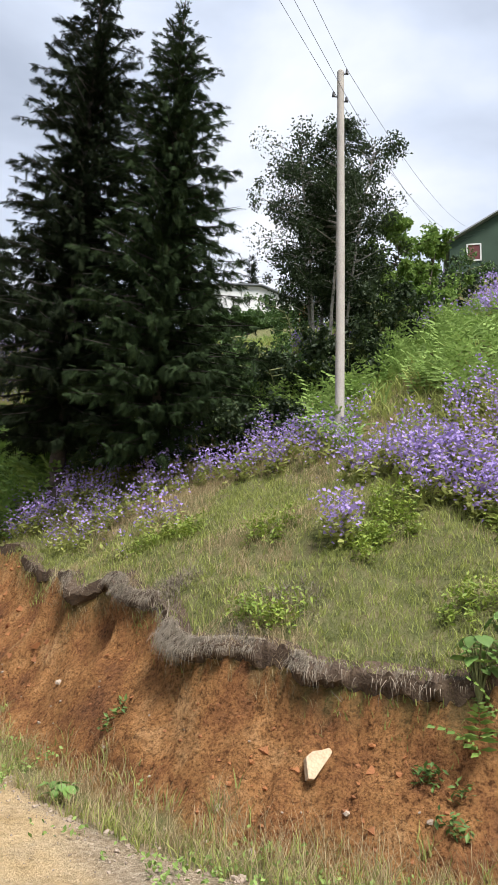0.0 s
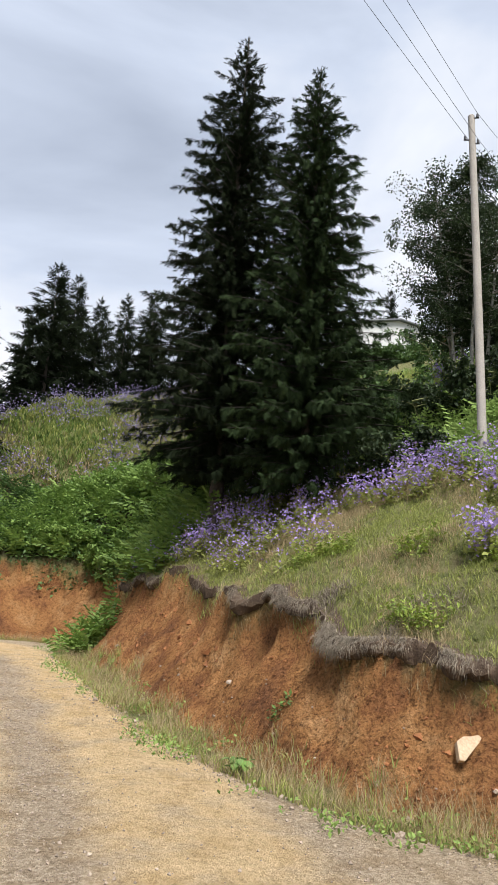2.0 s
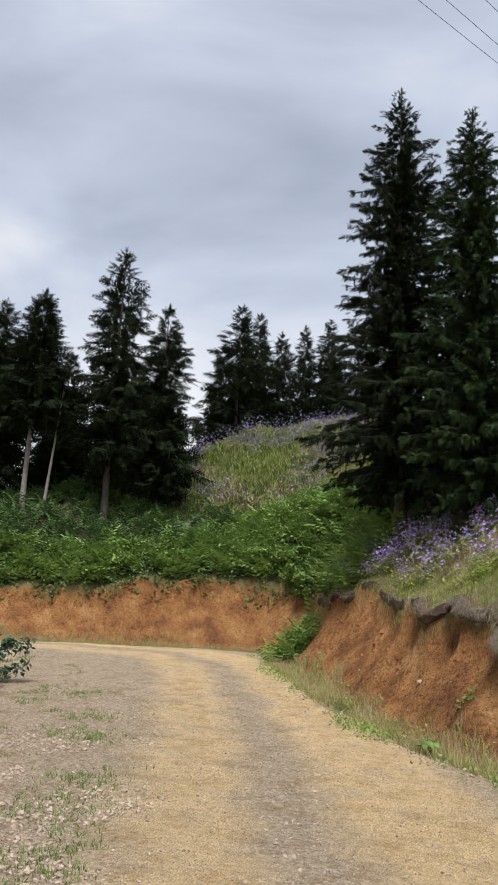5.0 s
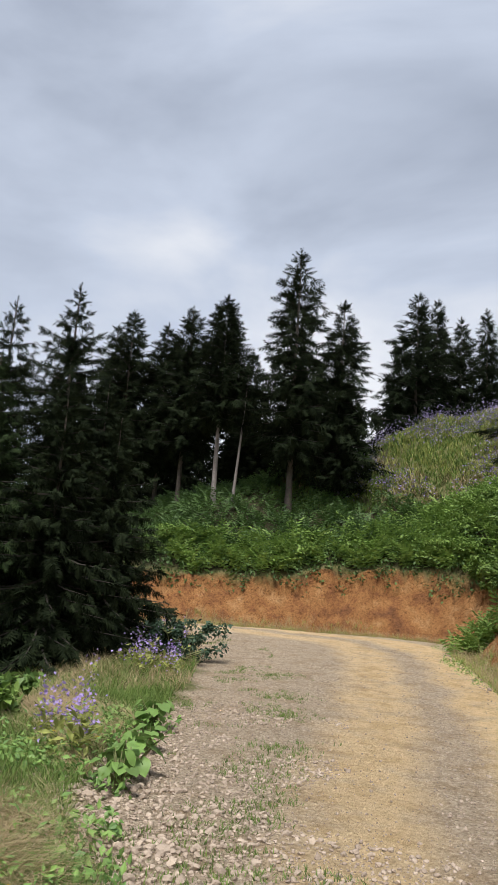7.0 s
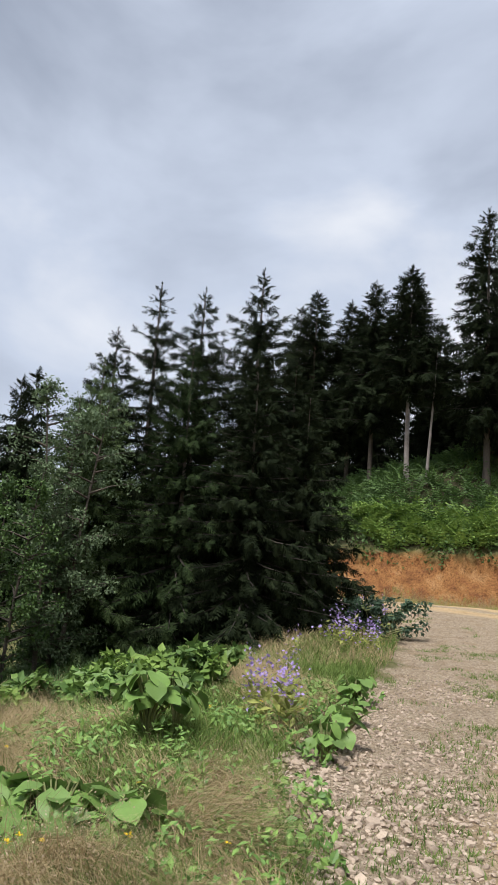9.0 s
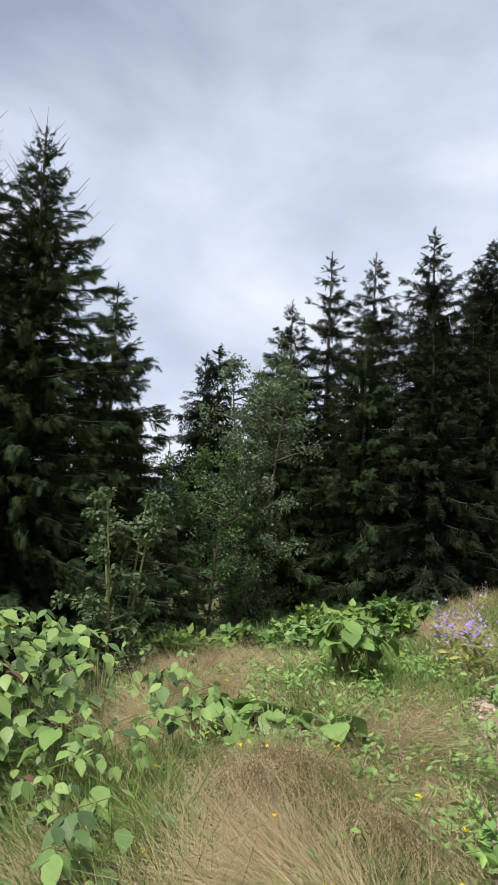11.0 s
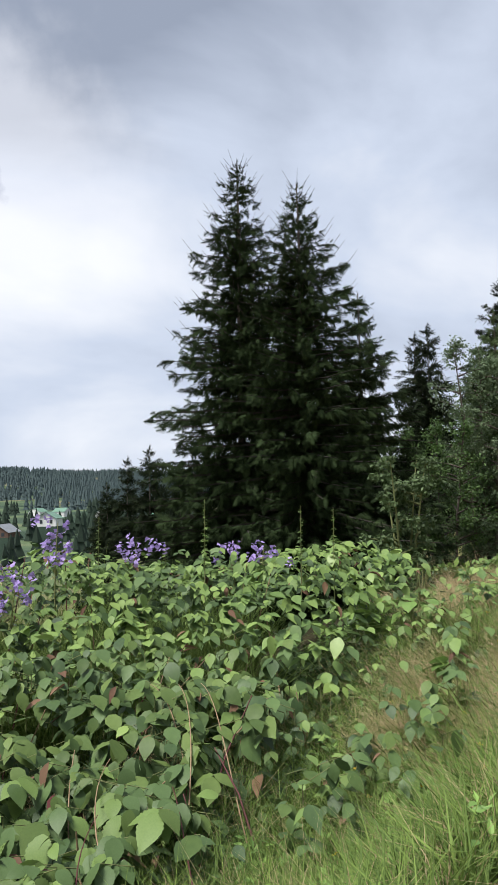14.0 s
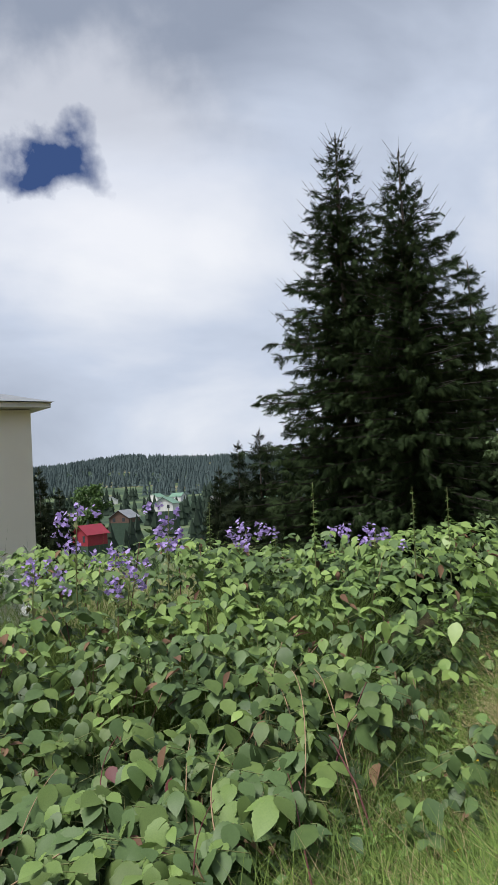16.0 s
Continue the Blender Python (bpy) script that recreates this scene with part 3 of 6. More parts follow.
def spruce_mesh(seed, tall, base_r, low=0.08, thin=0.0, levels=34, per=8, droop=0.35, density=1.0, twig=0.5, bare_side=0.0, power=0.82, spray=SPRAY, spikes=0.0):
    """Arrays of a spruce: trunk quads, branch tris (dead wood) and needle tris. low: where the crown begins (part of the height)."""
    g = np.random.default_rng(seed)
    lean = g.normal(0, 0.006, 2)
    hs = np.linspace(0, tall, 12)
    axis = np.stack([lean[0] * hs + 0.02 * np.sin(hs * 0.7 + seed), lean[1] * hs, hs], -1)
    rad = np.interp(hs / tall, [0, 0.03, 1], [0.0165 * tall, 0.0125 * tall, 0.0012 * tall])
    trunk = tube(axis, rad, 9)
    wood, ps, yaws, tilts, rolls, sizes = [], [], [], [], [], []
    spread_h = low + (1 - low) * 1.0 * (np.arange(levels) + g.uniform(-0.35, 0.35, levels)) / levels
    for t in np.clip(spread_h, low, 0.99):
        z = t * tall
        u = (t - low) / (1 - low)
        shape = base_r * (1 - u) ** power * (0.55 + 0.45 * min(1.0, u / 0.12)) + 0.05
        shape = min(shape, 0.05 + 0.42 * (tall - z))
        n = max(4, int(per * (0.75 + 0.4 * (1 - u)) + g.integers(-1, 2)))
        a0 = g.uniform(0, 2 * math.pi)
        for b in range(n):
            a = a0 + 2 * math.pi * b / n + g.normal(0, 0.25)
            if g.random() < thin + bare_side * max(0, math.cos(a)):
                continue
            reach = shape * g.uniform(0.62, 1.12)
            rise = np.interp(u, [0, 0.5, 0.9, 1], [-droop, -droop * 0.45, 0.25, 0.7]) * g.uniform(0.7, 1.25)
            m = 5
            s = np.linspace(0, 1, m)
            c = np.stack([np.cos(a) * reach * s, np.sin(a) * reach * s, reach * (rise * s + 0.28 * droop * s ** 2.4)], -1) + np.array([*(axis[0, :2] + lean * z), z])
            if reach > 0.5:
                tv, tf = tube(c[[0, 2, 4]], [0.010 + 0.012 * reach, 0.008 + 0.006 * reach, 0.004], 3)
                wood.append((tv, tris_of(tf)))
            if spikes and u > 0.6:
                out = np.array([math.cos(a), math.sin(a), 0.55 + 0.9 * u])
                tv, tf = tube(np.array([c[-2], c[-1], c[-1] + out * spikes * g.uniform(0.5, 1.3)]), [0.006, 0.005, 0.002], 3)
                wood.append((tv, tris_of(tf)))
            count = max(4, int((reach + 0.12) * 12.5 * density))
            pos = g.uniform(0.02, 0.97, count)
            pt = np.stack([np.interp(pos, s, c[:, k]) for k in range(3)], -1) + g.normal(0, 0.03, (count, 3))
            ps.append(pt)
            sidew = g.choice((-1, 1), count) * g.uniform(0.15, 1.0, count) * (1.05 - pos)
            yaws.append(a - math.pi / 2 + sidew)
            hang = g.random(count) < 0.22
            tilts.append(np.arctan(rise) + np.where(hang, g.uniform(-1.5, -0.7, count), g.normal(-0.1, 0.35, count)))
            rolls.append(g.uniform(-1.35, 1.35, count))
            sizes.append(twig * (1.4 - 0.5 * pos) * g.uniform(0.55, 1.15, count) * np.interp(u, [0, 0.75, 0.93, 1], [1, 0.85, 0.52, 0.2]))
            # the tip
            ps.append(c[-2:-1])
            yaws.append(np.array([a - math.pi / 2]))
            tilts.append(np.array([np.arctan(rise) + 0.1]))
            rolls.append(np.zeros(1))
            sizes.append(np.array([twig * np.interp(u, [0, 0.75, 0.93, 1], [1, 0.8, 0.55, 0.3])]))
    # leader with short upright shoots
    k = 7
    ps.append(np.stack([np.full(k, axis[-1, 0]), np.full(k, axis[-1, 1]), tall * np.linspace(0.95, 1.0, k)], -1))
    yaws.append(g.uniform(0, 6.28, k))
    tilts.append(np.linspace(0.5, 1.35, k))
    rolls.append(g.uniform(-1, 1, k))
    sizes.append(np.linspace(0.26, 0.13, k) * (twig / 0.4))
    mats = mats_of(np.concatenate(ps), np.concatenate(yaws), np.concatenate(tilts), np.concatenate(rolls), np.concatenate(sizes))
    return trunk, join(wood) if wood else None, spread(*spray, mats)


def spruce(label, x, y, top, seed, base_r, base=None, needle=M_NEEDLE, bark=M_BARK, group="", **kw):
    z = float(height(x, y)[0]) - 0.15 if base is None else base
    t, w, nd = spruce_mesh(seed, top - z, base_r, **kw)
    ob = tagged(new("spruce_tree"), label, "tree", group)
    ob.location = (x, y, z)
    part("trunk", np_mesh("trunk", *t, bark, True), ob)
    if w:
        tagged(part("branch_wood", np_mesh("branch_wood", *w, M_DARKWOOD), ob), kind="stuff")
    tagged(part("crown", np_mesh("crown", *nd, needle), ob), kind="stuff")
    return ob


# the pair on the near slope
spruce("tall dark spruce with ragged sparse branches on the slope", -5.25, 19.12, 17.2, 11, 2.5, low=0.11, levels=54, per=9, droop=0.42, density=1.75, thin=0.05, twig=0.28, power=0.5)
spruce("dense dark spruce with a pointed top on the slope", -3.09, 18.22, 15.2, 12, 2.5, low=0.06, levels=54, per=9, droop=0.42, density=1.7, needle=M_NEEDLE2, twig=0.28, power=0.68)
# spruces beside the meadow in the valley direction
spruce("tall spruce with a bare spiky leader beside the brambles", -10.47, -0.75, 7.5, 21, 2.5, low=0.04, levels=54, per=9, droop=0.26, density=2.0, thin=0.03, twig=0.225, power=0.78, needle=M_NEEDLE2, spikes=0.15)
spruce("tall spruce with upswept upper branches beside the brambles", -9.82, 0.40, 6.85, 22, 2.4, low=0.05, levels=50, per=9, droop=0.28, density=2.0, thin=0.06, twig=0.225, power=0.70, needle=M_NEEDLE2, spikes=0.15)
spruce("shorter bushy spruce behind two taller ones", -11.07, 1.69, 5.18, 23, 1.9, low=0.06, levels=28, per=8, droop=0.28, density=2.6, twig=0.22, power=0.72, needle=M_NEEDLE3)
# dark stand below the road
STAND = "dark spruces below the road"
for k, (x, y, top, r, lab) in enumerate((
        (-13.57, 9.41, 8.45, 2.0, "dark spruce with a forked drooping top"), (-14.32, 8.23, 7.83, 1.7, "dark ragged spruce in a dense stand"),
        (-15.67, 7.82, 8.21, 1.35, "thin sparse spruce with a bare pointed top"), (-15.6, 6.80, 6.81, 1.6, "short dark spruce with a bent top"),
        (-12.05, 9.78, 5.2, 1.9, "low dense spruce beside the road"), (-11.9, 8.3, 5.6, 1.9, "low dense spruce below the road"),
        (-12.9, 7.3, 6.0, 1.8, "low dense spruce in a dark stand"), (-14.2, 5.9, 5.6, 1.9, "low dark spruce at the edge of a stand"),
        (-13.4, 10.4, 6.3, 1.7, "dark spruce leaning over the road edge"))):
    spruce(lab, x, y, top, 31 + k, r * 1.15, group=STAND, low=0.05, levels=30 if top > 6.5 else 24, per=8, droop=0.45, density=1.75, thin=0.30 if k == 2 else 0.04, twig=0.28, spray=COARSE_SPRAY, power=0.66, needle=M_NEEDLE4 if k == 7 else M_NEEDLE2 if k == 6 else M_NEEDLE)
# roadside wood on the far bank
WOOD = "spruces along the wood's edge"
for k, (x, y, top, r, lo, lab) in enumerate((
        (-18.22, 23.84, 16.76, 2.3, 0.22, "tall spruce with a bare lower trunk"), (-17.18, 25.81, 14.88, 2.1, 0.12, "dark spruce at the wood's edge"),
        (-20.56, 21.85, 14.31, 1.75, 0.42, "spruce with a long bare pale trunk"), (-23.02, 22.23, 14.47, 1.9, 0.3, "slender dark spruce in the wood"),
        (-25.19, 22.84, 14.2, 1.9, 0.3, "slender dark spruce deep in the wood"), (-25.55, 20.88, 14.36, 2.0, 0.3, "dark spruce with a bare lower trunk"),
        (-27.6, 21.5, 14.28, 2.0, 0.2, "dark spruce in the wood"), (-29.8, 20.6, 13.6, 2.1, 0.2, "dark spruce at the end of the wood"),
        (-24.2, 27.5, 11.5, 2.2, 0.04, "dark spruce in the depth of the wood"), (-27.5, 26.5, 11.5, 2.3, 0.04, "dark low-branched spruce in the wood"), (-21.5, 29.5, 12, 2.3, 0.04, "dark low-branched spruce behind trunks"), (-30.5, 25, 11.5, 2.3, 0.04, "dark spruce at the wood's far end"),
        (-22.2, 25.5, 13.2, 2.0, 0.1, "dark spruce behind the wood's edge"), (-19.8, 27.5, 13.0, 2.0, 0.1, "dark spruce behind taller trunks"))):
    spruce(lab, x, y, top, 51 + k, r, group=WOOD, bark=M_PALEBARK if lo > 0.4 else M_BARK, low=lo, levels=30, per=7, droop=0.4, density=0.55, thin=0.05, twig=0.62, power=0.66, spray=COARSE_SPRAY)
t2, _, _ = spruce_mesh(99, 6.0, 0.3, levels=3)
second = tagged(new("bare_trunk"), "thin leaning bare pale trunk at the wood's edge", "tree")
second.matrix_world = pose(-19.9, 22.3, float(height(-19.9, 22.3)[0]) - 0.2, 0, 4, 0)
part("trunk", np_mesh("trunk", *t2, M_PALEBARK, True), second)
# trees on the crest of the hill
CREST = "spruces on the crest"
crest_first = spruce("dark spruce on the hill's crest", -17.9, 34.0, 18.5, 71, 2.7, group=CREST, low=0.04, levels=26, per=7, droop=0.4, density=0.36, twig=0.8, power=0.75, spray=COARSE_SPRAY)
crest_z, crest_h = crest_first.location.z, 18.5 - crest_first.location.z
for k, (x, y, top, w) in enumerate(((-17.5, 35.5, 18.6, 0.8), (-16.5, 36.4, 17.7, 0.85), (-15.5, 37.6, 18.4, 0.8), (-14.0, 37.7, 18.6, 0.95), (-14.6, 39.6, 17.5, 0.9),
                                    (-12.6, 40.0, 17.6, 0.9), (-19.6, 35.4, 16.9, 0.9), (-1.8, 66.0, 31.6, 0.75), (-4.6, 66.0, 28.9, 0.6), (-9.5, 36.5, 15.5, 0.9), (-23.5, 30.5, 13.2, 1.0), (-26, 30, 12.8, 1.1), (-28.6, 29, 12.6, 1.1), (-20.5, 31.5, 13.6, 1.0), (-31.5, 28, 12.4, 1.1), (-33, 23.5, 12.6, 1.1))):
    z = float(height(x, y)[0]) - 0.2
    s = (top - z) / crest_h
    copy_thing(crest_first, pose(x, y, z, 0, 0, 47 * k) @ Matrix.Diagonal((w * max(s, 0.55), w * max(s, 0.55), s, 1)))
# distant spruces of the valley side
VALLEY = "spruces on the valley side"
for k, (x, y, top, w) in enumerate(((-21.93, 6.99, 6.95, 0.9), (-23.0, 6.87, 6.9, 0.8), (-27.2, -3.85, 2.85, 0.8), (-23.2, -2.82, 3.0, 0.9), (-31.1, -5.0, 1.9, 0.8), (-25.4, -1.2, 2.6, 1.0),
                                    (-49.3, -19.6, 2.9, 0.85), (-52.6, -19.2, 1.4, 0.9), (-46, -19.4, 0.4, 0.8), (-29, -2.8, 1.4, 0.9), (-35, -5.6, 0.9, 0.9), (-20, -1.8, 2.2, 0.9),
                                    (-26.0, 10.5, 6.0, 1.0), (-21, 4.0, 4.6, 1.0), (-18, 2.6, 4.0, 1.0), (-24, 2.2, 3.6, 1.0))):
    z = float(height(x, y)[0]) - 0.2
    s = (top - z) / crest_h
    o = copy_thing(crest_first, pose(x, y, z, 0, 0, 31 * k) @ Matrix.Diagonal((w * max(s, 0.5), w * max(s, 0.5), s, 1)))
    tagged(o, "dark spruce on the valley side beyond the meadow", "tree", VALLEY)


# ---- broad-leaved trees ----
def leaf_template(pleat=0.12, wide=0.36, tip=1.0):
    """An ovate leaf along +y, one long, folded a little at its midrib."""
    ys = np.array([0.0, 0.10, 0.30, 0.55, 0.80, tip])
    ws = np.array([0.05, 0.55, 1.0, 0.86, 0.38, 0.0]) * wide
    zc = -0.10 * ys ** 2
    v, f = [], []
    for y, w, z in zip(ys, ws, zc):
        v += [(-w, y, z + pleat * w), (0, y, z), (w, y, z + pleat * w)]
    for i in range(len(ys) - 1):
        a = 3 * i
        f += [(a, a + 1, a + 4), (a, a + 4, a + 3), (a + 1, a + 2, a + 5), (a + 1, a + 5, a + 4)]
    return np.array(v), np.array(f)


LEAF = leaf_template()
SMALL_LEAF = (np.array([(0, 0, 0), (0.3, 0.45, 0.04), (0, 1, -0.06), (-0.3, 0.45, 0.04)]), np.array([(0, 1, 2), (0, 2, 3)]))


def leaf_cloud(g, centres, radii, per, size, template=SMALL_LEAF):
    """Leaves in uneven clumps round the centres."""
    p = np.repeat(centres, per, 0)
    d = g.normal(0, 1, (len(p), 3))
    d /= np.linalg.norm(d, axis=1)[:, None]
    p = p + d * (np.repeat(radii, per) * g.uniform(0.15, 1, len(p)) ** 0.45)[:, None]
    m = mats_of(p, g.uniform(0, 6.28, len(p)), g.normal(-0.4, 0.6, len(p)), g.normal(0, 0.6, len(p)), size * g.uniform(0.6, 1.3, len(p)))
    return spread(*template, m)


def broad_tree(name, label, x, y, top, seed, wide, stems, low, clumps, per, size, bark, leaf, cat="tree", oval=0.9):
    g = np.random.default_rng(seed)
    z = float(height(x, y)[0]) - 0.1
    tall = top - z
    ob = tagged(new(name), label, cat)
    ob.location = (x, y, z)
    cen = []
    for k in range(stems):
        a = 2 * math.pi * k / stems + g.uniform(0, 1)
        foot = np.array([math.cos(a), math.sin(a), 0]) * (stems > 1) * wide * g.uniform(0.1, 0.4)
        out = np.array([math.cos(a), math.sin(a), 0]) * wide * 0.5 * (stems > 1)
        s = np.linspace(0, 1, 8)
        c = foot + out * s[:, None] ** 1.6 + np.array([0, 0, 1]) * (tall * 0.95 * s)[:, None] + g.normal(0, 0.02 * wide, (8, 3)) * s[:, None]
        part("trunk", np_mesh("trunk", *tube(c, np.interp(s, [0, 1], [0.007 * tall + 0.008, 0.006]), 7), bark, True), ob)
        limbs = []
        for b in range(max(3, clumps // stems)):
            t = g.uniform(low, 0.98)
            base = np.array([np.interp(t, s, c[:, i]) for i in range(3)])
            u = (t - low) / (1 - low)
            r = wide * math.sqrt(max(0.05, 1 - (2 * u - 0.85) ** 2 * oval)) * g.uniform(0.25, 1.0)
            aa = g.uniform(0, 6.28)
            end = base + np.array([math.cos(aa) * r, math.sin(aa) * r, 0.25 * r])
            end[2] = min(end[2], tall)
            limbs.append(tube(np.array([base, (base + end) / 2 + (0, 0, 0.05 * r), end]), [0.018 + 0.008 * r, 0.012, 0.004], 4))
            cen.append(end)
            cen.append((base + end * 1.5) / 2.5)
        tagged(part("limb_wood", np_mesh("limb_wood", *join(limbs), bark), ob), kind="stuff")
    cen = np.array(cen)
    v, f = leaf_cloud(g, cen, g.uniform(0.3, 1.0, len(cen)) * wide * 0.26, per, size)
    tagged(part("crown", np_mesh("crown", v, f, leaf), ob), kind="stuff")
    return ob


M_BIRCHLEAF = leaf_material("birch_leaves", (0.06, 0.09, 0.035), (0.018, 0.03, 0.014))
broad_tree("birch_tree", "birch clump with several pale stems and fine dark leaves", 0.55, 21.7, 14.2, 201, 1.65, 6, 0.30, 300, 105, 0.075, M_BIRCHBARK, M_BIRCHLEAF)
broad_tree("young_maple_tree", "bright green young broad-leaved tree beside birches", 3.3, 23.0, 12.6, 202, 1.15, 2, 0.12, 70, 120, 0.12, M_BARK, M_HAZEL)
broad_tree("young_maple_tree", "dark green broad-leaved tree behind the pole", 1.9, 23.4, 12.0, 208, 1.3, 2, 0.05, 60, 60, 0.13, M_BARK, M_BIRCHLEAF)
broad_tree("slender_birch", "slender grey-green birch in front of dark spruces", -13.1, 5.0, 4.9, 203, 0.95, 3, 0.04, 190, 60, 0.065, M_BARK, leaf_material("grey_green_leaves", (0.17, 0.235, 0.12), (0.065, 0.10, 0.05)))
broad_tree("slender_birch", "pale feathery young birch in front of dark spruces", -12.3, 3.7, 3.0, 204, 0.8, 3, 0.03, 110, 60, 0.06, M_BARK, M_LEAF)
broad_tree("poplar_tree", "rounded light green tree standing in the valley", -122.5, -36.0, 2.3, 206, 3.2, 2, 0.1, 90, 60, 0.5, M_BARK, M_LEAF)
broad_tree("willow_shrub", "light green willow shrub below dark spruces", -7.6, 1.35, 1.9, 205, 0.55, 4, 0.05, 60, 50, 0.07, M_STEM, leaf_material("willow_leaves", (0.13, 0.19, 0.08), (0.05, 0.08, 0.03)), "shrub")


def shrub(label, x, y, wide, tall, seed, leaf, size=0.09, clumps=22, per=50, name="shrub"):
    return broad_tree(name, label, x, y, float(height(x, y)[0]) + tall, seed, wide, 4, 0.02, clumps * 2, per, size, M_STEM, leaf, "shrub")


for k, (x, y, w, t) in enumerate(((-1.2, 20.6, 1.2, 1.8), (-0.3, 19.6, 1.1, 1.4), (0.8, 19.4, 1.0, 1.3), (-1.9, 22.5, 1.3, 2.2), (2.2, 21.2, 1.2, 1.6), (4.6, 26, 1.4, 2.0), (6.6, 31, 1.6, 2.2),
                                  (-0.9, 17.9, 0.8, 0.9), (-2.4, 26, 1.6, 2.4), (0.4, 27, 1.7, 2.6), (7.8, 33, 1.5, 1.9))):
    shrub("dark green shrub on the slope behind the pole", x, y, w, t, 220 + k, M_BIRCHLEAF if k % 3 else M_LEAF, 0.12)
for k, (x, y, w, t) in enumerate(((-9.6, 23.4, 1.1, 1.3), (-10.9, 24.2, 1.2, 1.2), (-8.6, 24.4, 1.2, 1.4), (-12.4, 24.2, 1.1, 0.9), (-14.6, 23.2, 1.0, 0.8), (-16.4, 21.6, 1.0, 0.8), (-18.2, 20.2, 0.9, 0.8),
                                  (-20.2, 19.2, 1.0, 0.9), (-22.5, 19, 1.1, 0.9), (-24.5, 19.1, 1.1, 0.9), (-7.2, 23, 1.2, 1.5), (-10.4, 26, 1.2, 1.1), (-6.2, 21.6, 0.9, 1.0))):
    shrub("green broad-leaved shrub above the soil bank", x, y + 0.5, w * G.uniform(0.5, 0.85), t * (0.5 if x < -13 else 0.75) * G.uniform(0.7, 1.1), 240 + k, M_HAZEL if k % 2 else M_FERN, 0.12, 20, 40)
for k, (x, y) in enumerate(((-8.09, 2.46), (-8.34, 3.34), (-8.44, 4.19), (-7.83, 4.33), (-8.32, 2.04), (-7.93, 5.02), (-7.89, 4.77), (-7.69, 3.77))):
    shrub("low leafy green bush at the edge of the meadow", x, y, 0.42, 0.32 + 0.06 * (k % 3), 280 + k, M_BURDOCK if k % 2 else M_HAZEL, 0.14, 16, 22)
shrub("blue-green shrub on the road shoulder", -11.0, 10.9, 0.75, 0.75, 260, leaf_material("blue_green_leaves", (0.09, 0.15, 0.09), (0.03, 0.06, 0.035)), 0.09, 20, 50)


# ---- ground plants ----
def blade_template(n=4, width=0.05, bend=0.5):
    """A grass blade of unit height that bends over towards +y."""
    t = np.linspace(0, 1, n)
    v, f = [], []
    for i, s in enumerate(t):
        w = width * (1 - s) ** 0.7
        y, z = bend * s ** 2, s - 0.25 * bend * s ** 2
        v += [(-w, y, z), (w, y, z)] if i < n - 1 else [(0, y, z)]
    for i in range(n - 2):
        a = 2 * i
        f += [(a, a + 1, a + 3), (a, a + 3, a + 2)]
    a = 2 * (n - 2)
    f.append((a, a + 1, a + 2))
    return np.array(v, float), np.array(f)


def stuff(name, label, cat, chunks, mat):
    v, f = join(chunks)
    return tagged(new(name, np_mesh(name, v, f, mat)), label, cat, kind="stuff")


def blades(g, x, y, tall, per=4, width=0.012, bend=0.5, lean=0.25, turn=None, z=None):
    """Tufts of blades at x, y; tall per tuft."""
    x, y, tall = np.repeat(x, per), np.repeat(y, per), np.repeat(tall, per)
    x = x + g.normal(0, 0.03, len(x))
    y = y + g.normal(0, 0.03, len(y))
    zz = height(x, y) - 0.015 if z is None else np.repeat(z, per)
    n = len(x)
    h = tall * g.uniform(0.55, 1.2, n)
    yaw = g.uniform(0, 6.28, n) if turn is None else turn + g.normal(0, 0.5, n)
    m = mats_of(np.stack([x, y, zz], -1), yaw, g.normal(0, lean, n), g.normal(0, lean, n), np.stack([width / 0.05 * g.uniform(0.7, 1.3, n), h, h], -1))
    return spread(*blade_template(3, 0.05, bend), m)


def scatter(g, n, x0, x1, y0, y1, keep):
    x, y = g.uniform(x0, x1, n), g.uniform(y0, y1, n)
    _, df, dv, w = land(x, y)
    k = keep(x, y, df - w, dv, df)
    return x[k], y[k]


# turf on the spur above the near bank
x, y = scatter(G, 50000, -9, 4.5, 9.2, 20.5, lambda x, y, t, dv, df: (t > -0.08) & (t < 7))
dry = wave(x, y, 1.1) + 0.5 * wave(x, y, 0.4) + G.normal(0, 0.25, len(x))
k = dry > 0.32
stuff("hill_grass", "short green and olive grass on the slope above the bank", "grass", [blades(G, x[~k], y[~k], np.full((~k).sum(), 0.13), 3, 0.006)], M_GRASS)
stuff("dry_hill_grass", "thin brown seeding grass on the slope", "grass", [blades(G, x[k], y[k], np.full(k.sum(), 0.19), 4, 0.0035)], M_DRY)
# coarse grass further up and on the open hill
x, y = scatter(G, 26000, -17, 14, 13, 40, lambda x, y, t, dv, df: (t > 5) & (np.hypot(x + 1, y - 3) < 40))
k = (wave(x, y, 2.0) + G.normal(0, 0.3, len(x)) > 0.1) | (x < -5)
stuff("far_hill_grass", "long bright green grass on the upper slope", "grass", [blades(G, x[~k], y[~k], np.full((~k).sum(), 0.45), 3, 0.03)], M_HILLGREEN)
stuff("far_dry_grass", "olive brown grass on the open hill", "grass", [blades(G, x[k], y[k], np.full(k.sum(), 0.4), 3, 0.025)], M_GRASS)
x, y = scatter(G, 18000, -20, -5, 24, 37, lambda x, y, t, dv, df: t > 3.2)
hue = wave(x, y, 1.5) + 0.6 * wave(x, y, 0.5) + G.normal(0, 0.35, len(x))
